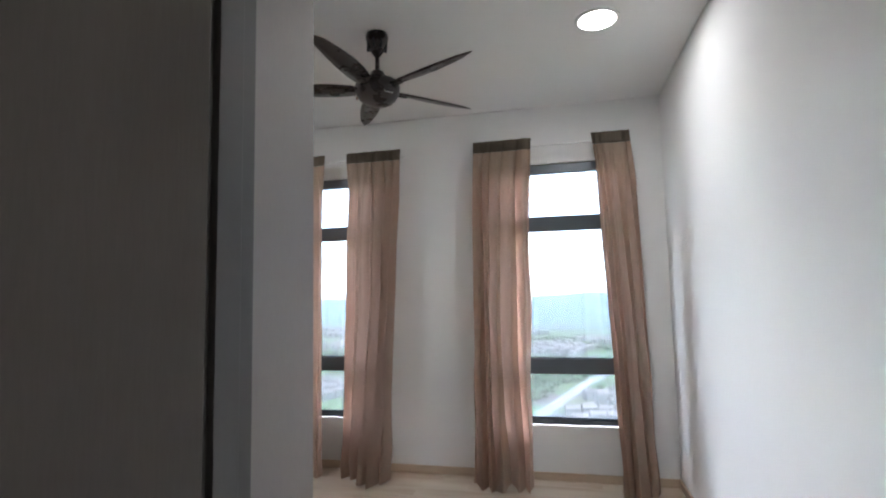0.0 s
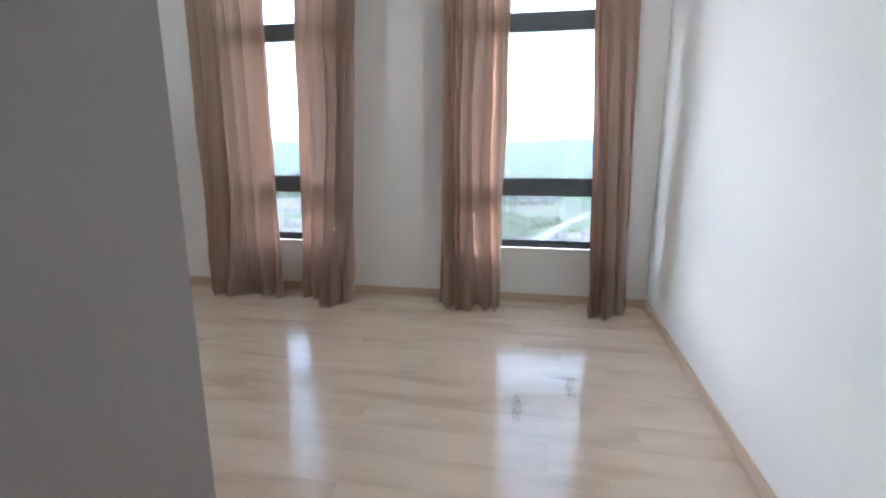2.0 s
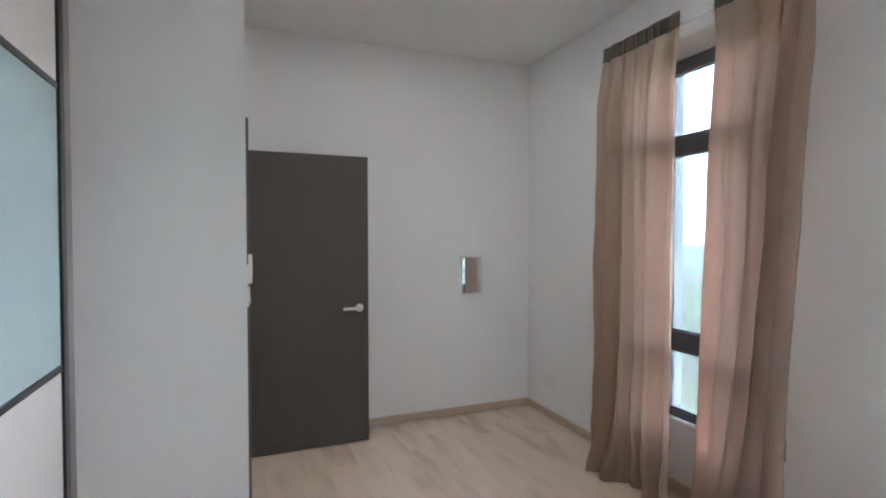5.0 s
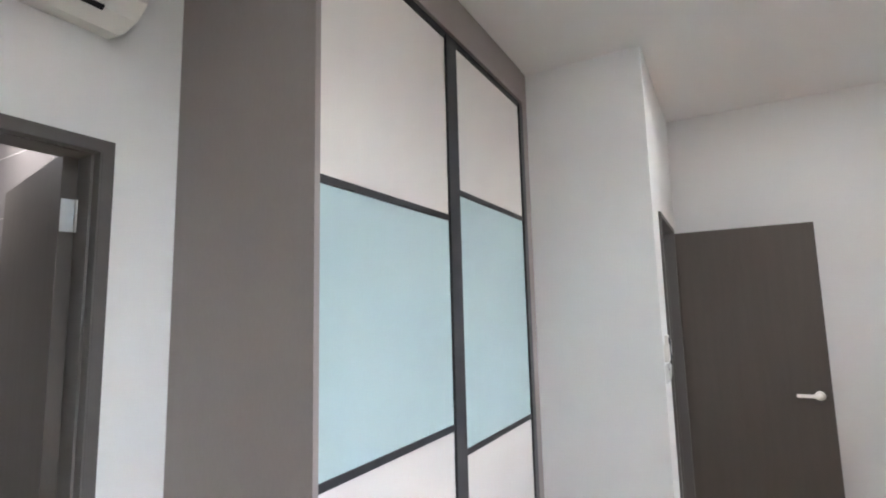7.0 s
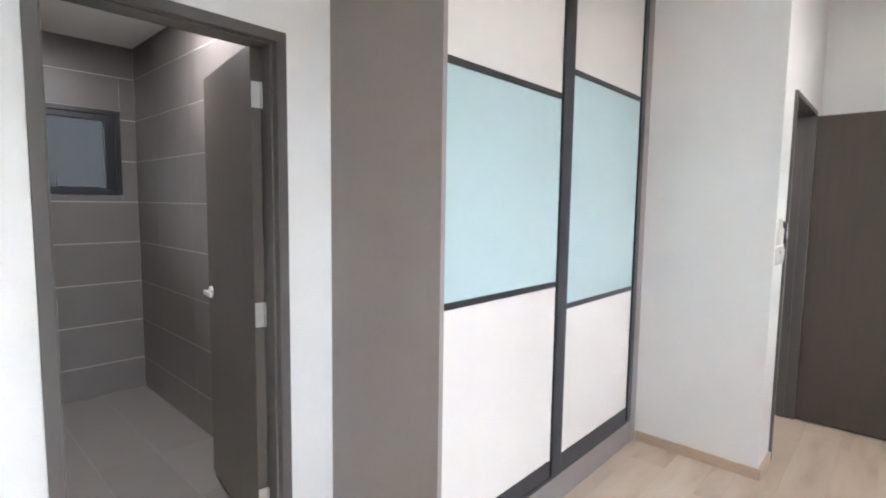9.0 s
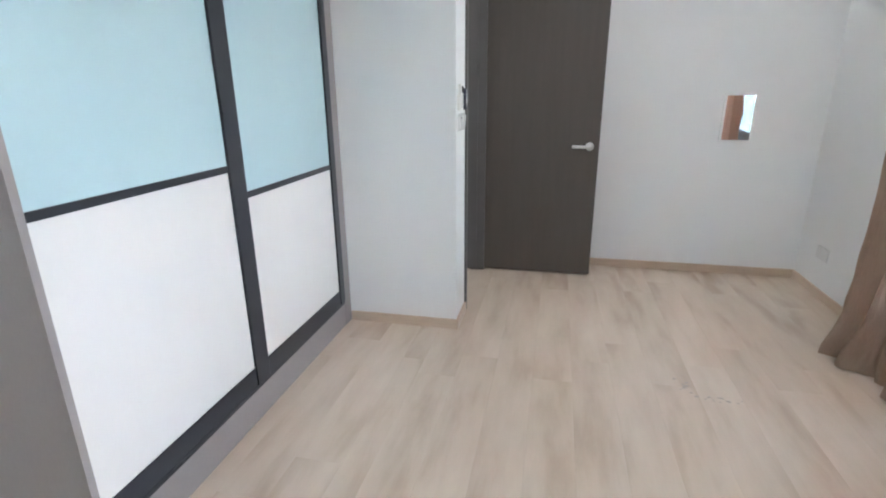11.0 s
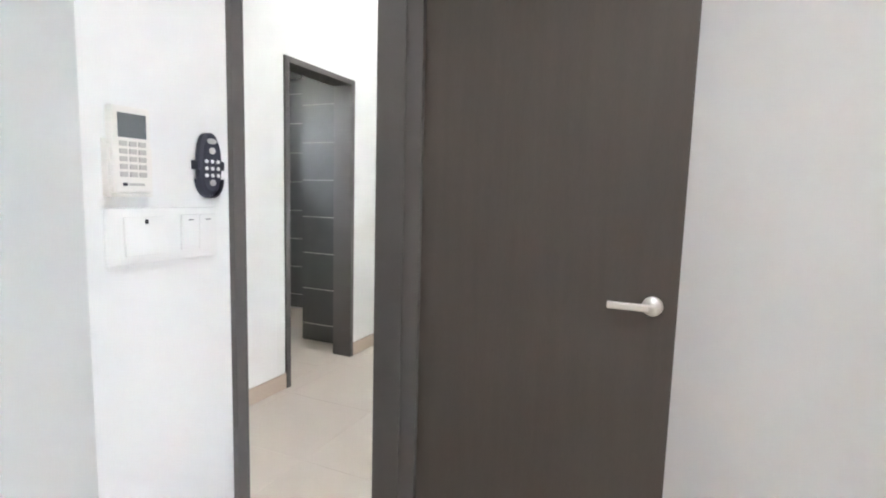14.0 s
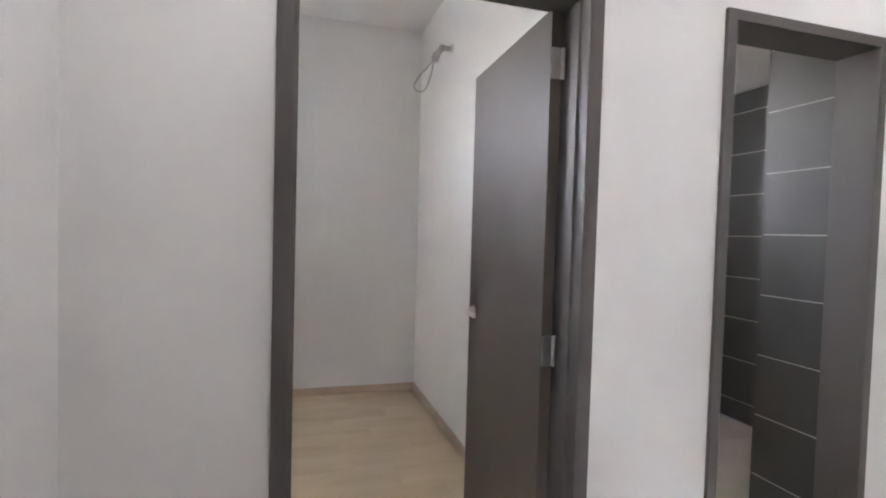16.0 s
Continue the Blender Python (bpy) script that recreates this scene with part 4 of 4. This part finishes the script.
LEAF = mat("tree_canopy", (.035, .06, .024), .8, var=.4, scale=.08, fine=.6, fine_var=.3)
ROOF = mat("pale_roofs", (.12, .095, .085), .7, var=.25, scale=.02, fine=.3, fine_var=.1, island=.35)
HOUSEW = mat("pale_house_walls", (.15, .145, .14), .7, var=.1, scale=.05, fine=.5)
ROADM = mat("pale_road", (.22, .21, .20), .8, var=.08, scale=.03, fine=.5)
road_pts = [(-34, 190), (-29, 245), (-27, 280), (-23, 312), (-14, 340), (-6, 367), (4, 401), (22, 460), (60, 560), (130, 720)]
bm = bmesh.new()
for (xa, ya), (xb, yb) in zip(road_pts, road_pts[1:]):
    d = Vector((yb - ya, xa - xb, 0)).normalized() * 5
    q = [bm.verts.new((xa - d.x, ya - d.y, GZ + .3)), bm.verts.new((xa + d.x, ya + d.y, GZ + .3)), bm.verts.new((xb + d.x, yb + d.y, GZ + .3)), bm.verts.new((xb - d.x, yb - d.y, GZ + .3))]
    bm.faces.new(q)
solo("road", bm, ROADM, "pale road winding through the valley", "road", "structure")
rng = random.Random(11)


cent = [(rng.uniform(-500, 620), rng.uniform(330, 1050), rng.uniform(0, 1.5)) for _ in range(26)]
cent += [(38, 285, .2), (62, 350, .4), (-75, 345, .9), (-110, 420, .7)]
houses = []
for cx, cy, an in cent:
    for r in range(4):
        for k in range(6):
            x = cx + (k - 2) * 10.5 * math.cos(an) - r * 19 * math.sin(an)
            y = cy + (k - 2) * 10.5 * math.sin(an) + r * 19 * math.cos(an)
            houses.append((x, y, an, rng.uniform(5, 8)))
verts, faces, rv, rf = [], [], [], []
for x, y, an, h in houses:
    c, s = math.cos(an), math.sin(an)
    cor = [(x + a * c - b * s, y + a * s + b * c) for a, b in ((-4.6, -4), (4.6, -4), (4.6, 4), (-4.6, 4))]
    i = len(verts)
    verts += [(px, py, GZ) for px, py in cor] + [(px, py, GZ + h) for px, py in cor]
    faces += [(i, i + 1, i + 5, i + 4), (i + 1, i + 2, i + 6, i + 5), (i + 2, i + 3, i + 7, i + 6), (i + 3, i, i + 4, i + 7)]
    j = len(rv)
    rid = [(x - 4.6 * c, y - 4.6 * s, GZ + h + 2), (x + 4.6 * c, y + 4.6 * s, GZ + h + 2)]
    rv += [(px, py, GZ + h) for px, py in cor] + rid
    rf += [(j, j + 1, j + 5, j + 4), (j + 2, j + 3, j + 4, j + 5), (j + 1, j + 2, j + 5), (j + 3, j, j + 4)]
for nm, vv, ff, m, lab in (("far_houses", verts, faces, HOUSEW, "rows of pale terraced houses far below"), ("far_roofs", rv, rf, ROOF, "pale pinkish roofs of the far houses")):
    me = bpy.data.meshes.new(nm)
    me.from_pydata(vv, [], ff)
    me.materials.append(m)
    tagged(new(nm, me), lab, "houses", "", "stuff")
base = bmesh.new()
bmesh.ops.create_icosphere(base, subdivisions=1, radius=1)
bv = [v.co.copy() for v in base.verts]
bf = [[v.index for v in f.verts] for f in base.faces]
base.free()
tv, tf = [], []
for k in range(3200):
    y = rng.uniform(170, 900)
    x = rng.uniform(-.62, .62) * y
    if noise.noise(Vector((x * .008, y * .008, 2.0))) < -.02:
        continue
    if min(abs(x - hx) + abs(y - hy) for hx, hy, _, _ in houses) < 14 or min(math.hypot(x - (rx + (qx - rx) * k / 4), y - (ry + (qy - ry) * k / 4)) for (rx, ry), (qx, qy) in zip(road_pts, road_pts[1:]) for k in range(4)) < 14:
        continue
    for q in range(3):
        i = len(tv)
        r = rng.uniform(1.6, 3.6)
        ox, oy = x + rng.uniform(-5, 5), y + rng.uniform(-5, 5)
        tv += [(ox + v.x * r * rng.uniform(.8, 1.2), oy + v.y * r * rng.uniform(.8, 1.2), GZ + r * .9 + v.z * r * rng.uniform(.7, 1.1)) for v in bv]
        tf += [[i + a for a in f] for f in bf]
me = bpy.data.meshes.new("far_trees")
me.from_pydata(tv, [], tf)
me.materials.append(LEAF)
tagged(new("far_trees", me), "scattered green tree crowns in the valley", "trees", "", "stuff")

# ---- planks and tiles ----
SHARED = {}


def piece(name, parent, material, x0, y0, z0, x1, y1, z1, gap=.0006):
    """A cut block between two corners; alike sizes share one mesh, chamfered on the visible rim."""
    size = (round(abs(x1 - x0) - gap, 4), round(abs(y1 - y0) - gap, 4), round(abs(z1 - z0) - gap, 4))
    key = (size, material.name)
    if key not in SHARED:
        me = bpy.data.meshes.new(name)
        a, b, c = size[0] / 2, size[1] / 2, size[2] / 2
        v = [(i * a, j * b, k * c) for k in (-1, 1) for j in (-1, 1) for i in (-1, 1)]
        me.from_pydata(v, [], [(0, 2, 3, 1), (4, 5, 7, 6), (0, 1, 5, 4), (1, 3, 7, 5), (3, 2, 6, 7), (2, 0, 4, 6)])
        me.materials.append(material)
        SHARED[key] = me
    ob = new(name, SHARED[key])
    ob.location = ((x0 + x1) / 2, (y0 + y1) / 2, (z0 + z1) / 2)
    ob.parent = parent
    ob.matrix_parent_inverse = Matrix.Translation(-CENTRE[parent])
    return ob


def planks(parent, material, xa, xb, ya, yb, seed, length=1.2, width=.19):
    rng = random.Random(seed)
    y = ya
    row = 0
    while y < yb - .01:
        y1 = min(y + width, yb)
        x = xa
        first = length * (.25 + .5 * ((row * .37) % 1))
        while x > xb + .01:
            x1 = max(x - (first if x == xa else length), xb)
            piece("plank", parent, material, x1, y, -.012, x, y1, 0, .0003)
            x = x1
        y, row = y1, row + 1


planks(floor, OAK, 0, -3.30, -.055, 1.2, 1)
planks(floor, OAK, 0, WEST, 1.2, NORTH, 2)
planks(floor_store, OAK2, -2.6, STORE_W, STORE_S, -.185, 3)


def tile_wall_x(parent, material, x, thick, ya, yb, zs, cuts, skip=None):
    """Tiles on a wall across x = const; thick is signed."""
    ys = [ya] + [c for c in cuts if yb < c < ya] + [yb]
    for z0, z1 in zip(zs, zs[1:]):
        for a, b in zip(ys, ys[1:]):
            piece("tile", parent, material, x, b + .0007, z0 + .0022, x + thick, a - .0007, z1 - .0022)


tiles = thing("bathroom_tiles", BATH_W, -1.3, 0, "large grey-brown wall tiles with pale grout lines", "wall tiles", "structure")
ZS = [-.03, .215, .518, .821, 1.124, 1.427, 1.73, 2.035, 2.34, 2.57]
tile_wall_x(tiles, BTILE, BATH_W - .02, .02, -.12, BATH_S, ZS, (-.32, -.92, -1.52, -2.12))
xs = [BATH_W, -.83, -.23, BATH_E]
for z0, z1 in zip(ZS, ZS[1:]):
    for a, b in zip(xs, xs[1:]):
        cuts = [(a, b, z0, z1)]
        if a < -.66 and b > -1.33 and z1 > 1.475 and z0 < 2.095:
            cuts = []
            for xa, xb in ((a, max(a, -1.33)), (min(b, -.66), b)):
                if xb - xa > .01:
                    cuts.append((xa, xb, z0, z1))
            for za, zb in ((z0, min(z1, 1.475)), (max(z0, 2.095), z1)):
                if zb - za > .01:
                    cuts.append((max(a, -1.33), min(b, -.66), za, zb))
        for xa, xb, za, zb in cuts:
            piece("tile", tiles, BTILE, xa + .0007, BATH_S - .02, za + .0022, xb - .0007, BATH_S, zb - .0022)
y = -.105
while y > BATH_S:
    y1 = max(y - .6, BATH_S)
    x = BATH_W
    while x < BATH_E:
        x1 = min(x + .3, BATH_E)
        piece("tile", floor_bath, BFLOOR, x + .0006, y1 + .0006, -.032, x1 - .0006, y - .0006, -.022)
        x = x1
    y = y1

tiles2 = thing("second_bathroom_tiles", -6.1, -1.5, 0, "dark wall tiles with thin pale grout lines", "wall tiles", "structure")
ZS2 = [0] + [.147 + .303 * k for k in range(9)]
tile_wall_x(tiles2, DTILE, -6.15, .012, STORE_N, -.72, ZS2, ())
tile_wall_x(tiles2, DTILE, -7.05, .012, -.73, -2.6, ZS2, (-1.36, -1.96))
for z0, z1 in zip(ZS2, ZS2[1:]):
    for a, b in ((-7.05, -6.45), (-6.45, -5.85), (-5.85, -5.56)):
        piece("tile", tiles2, DTILE, a + .002, -2.6, z0 + .002, b - .002, -2.588, z1 - .002)
    piece("tile", tiles2, DTILE, -6.32, -.728, z0 + .002, -6.138, -.7185, z1 - .002)

y = HALLN + .02
for j in range(3):
    y1 = max(y - .6, STORE_N + .08)
    x = -3.37
    while x > LIV_X1 + .05:
        x1 = max(x - .6, LIV_X1)
        piece("tile", floor_hall, HTILE, x1 + .0006, y1 + .0006, -.012, x - .0006, y - .0006, 0)
        x = x1
    y = y1
for x in (-5.05, -5.65, -6.25):
    for k in range(4):
        piece("tile", floor_tb, HTILE, x - .5994, STORE_N + .079 - .6 * k - .6, -.012, x, STORE_N + .078 - .6 * k, 0)
piece("tile", floor_hall, HTILE, LIV_X0, -4, -.012, LIV_X1 - .001, 4.5, -.0005)
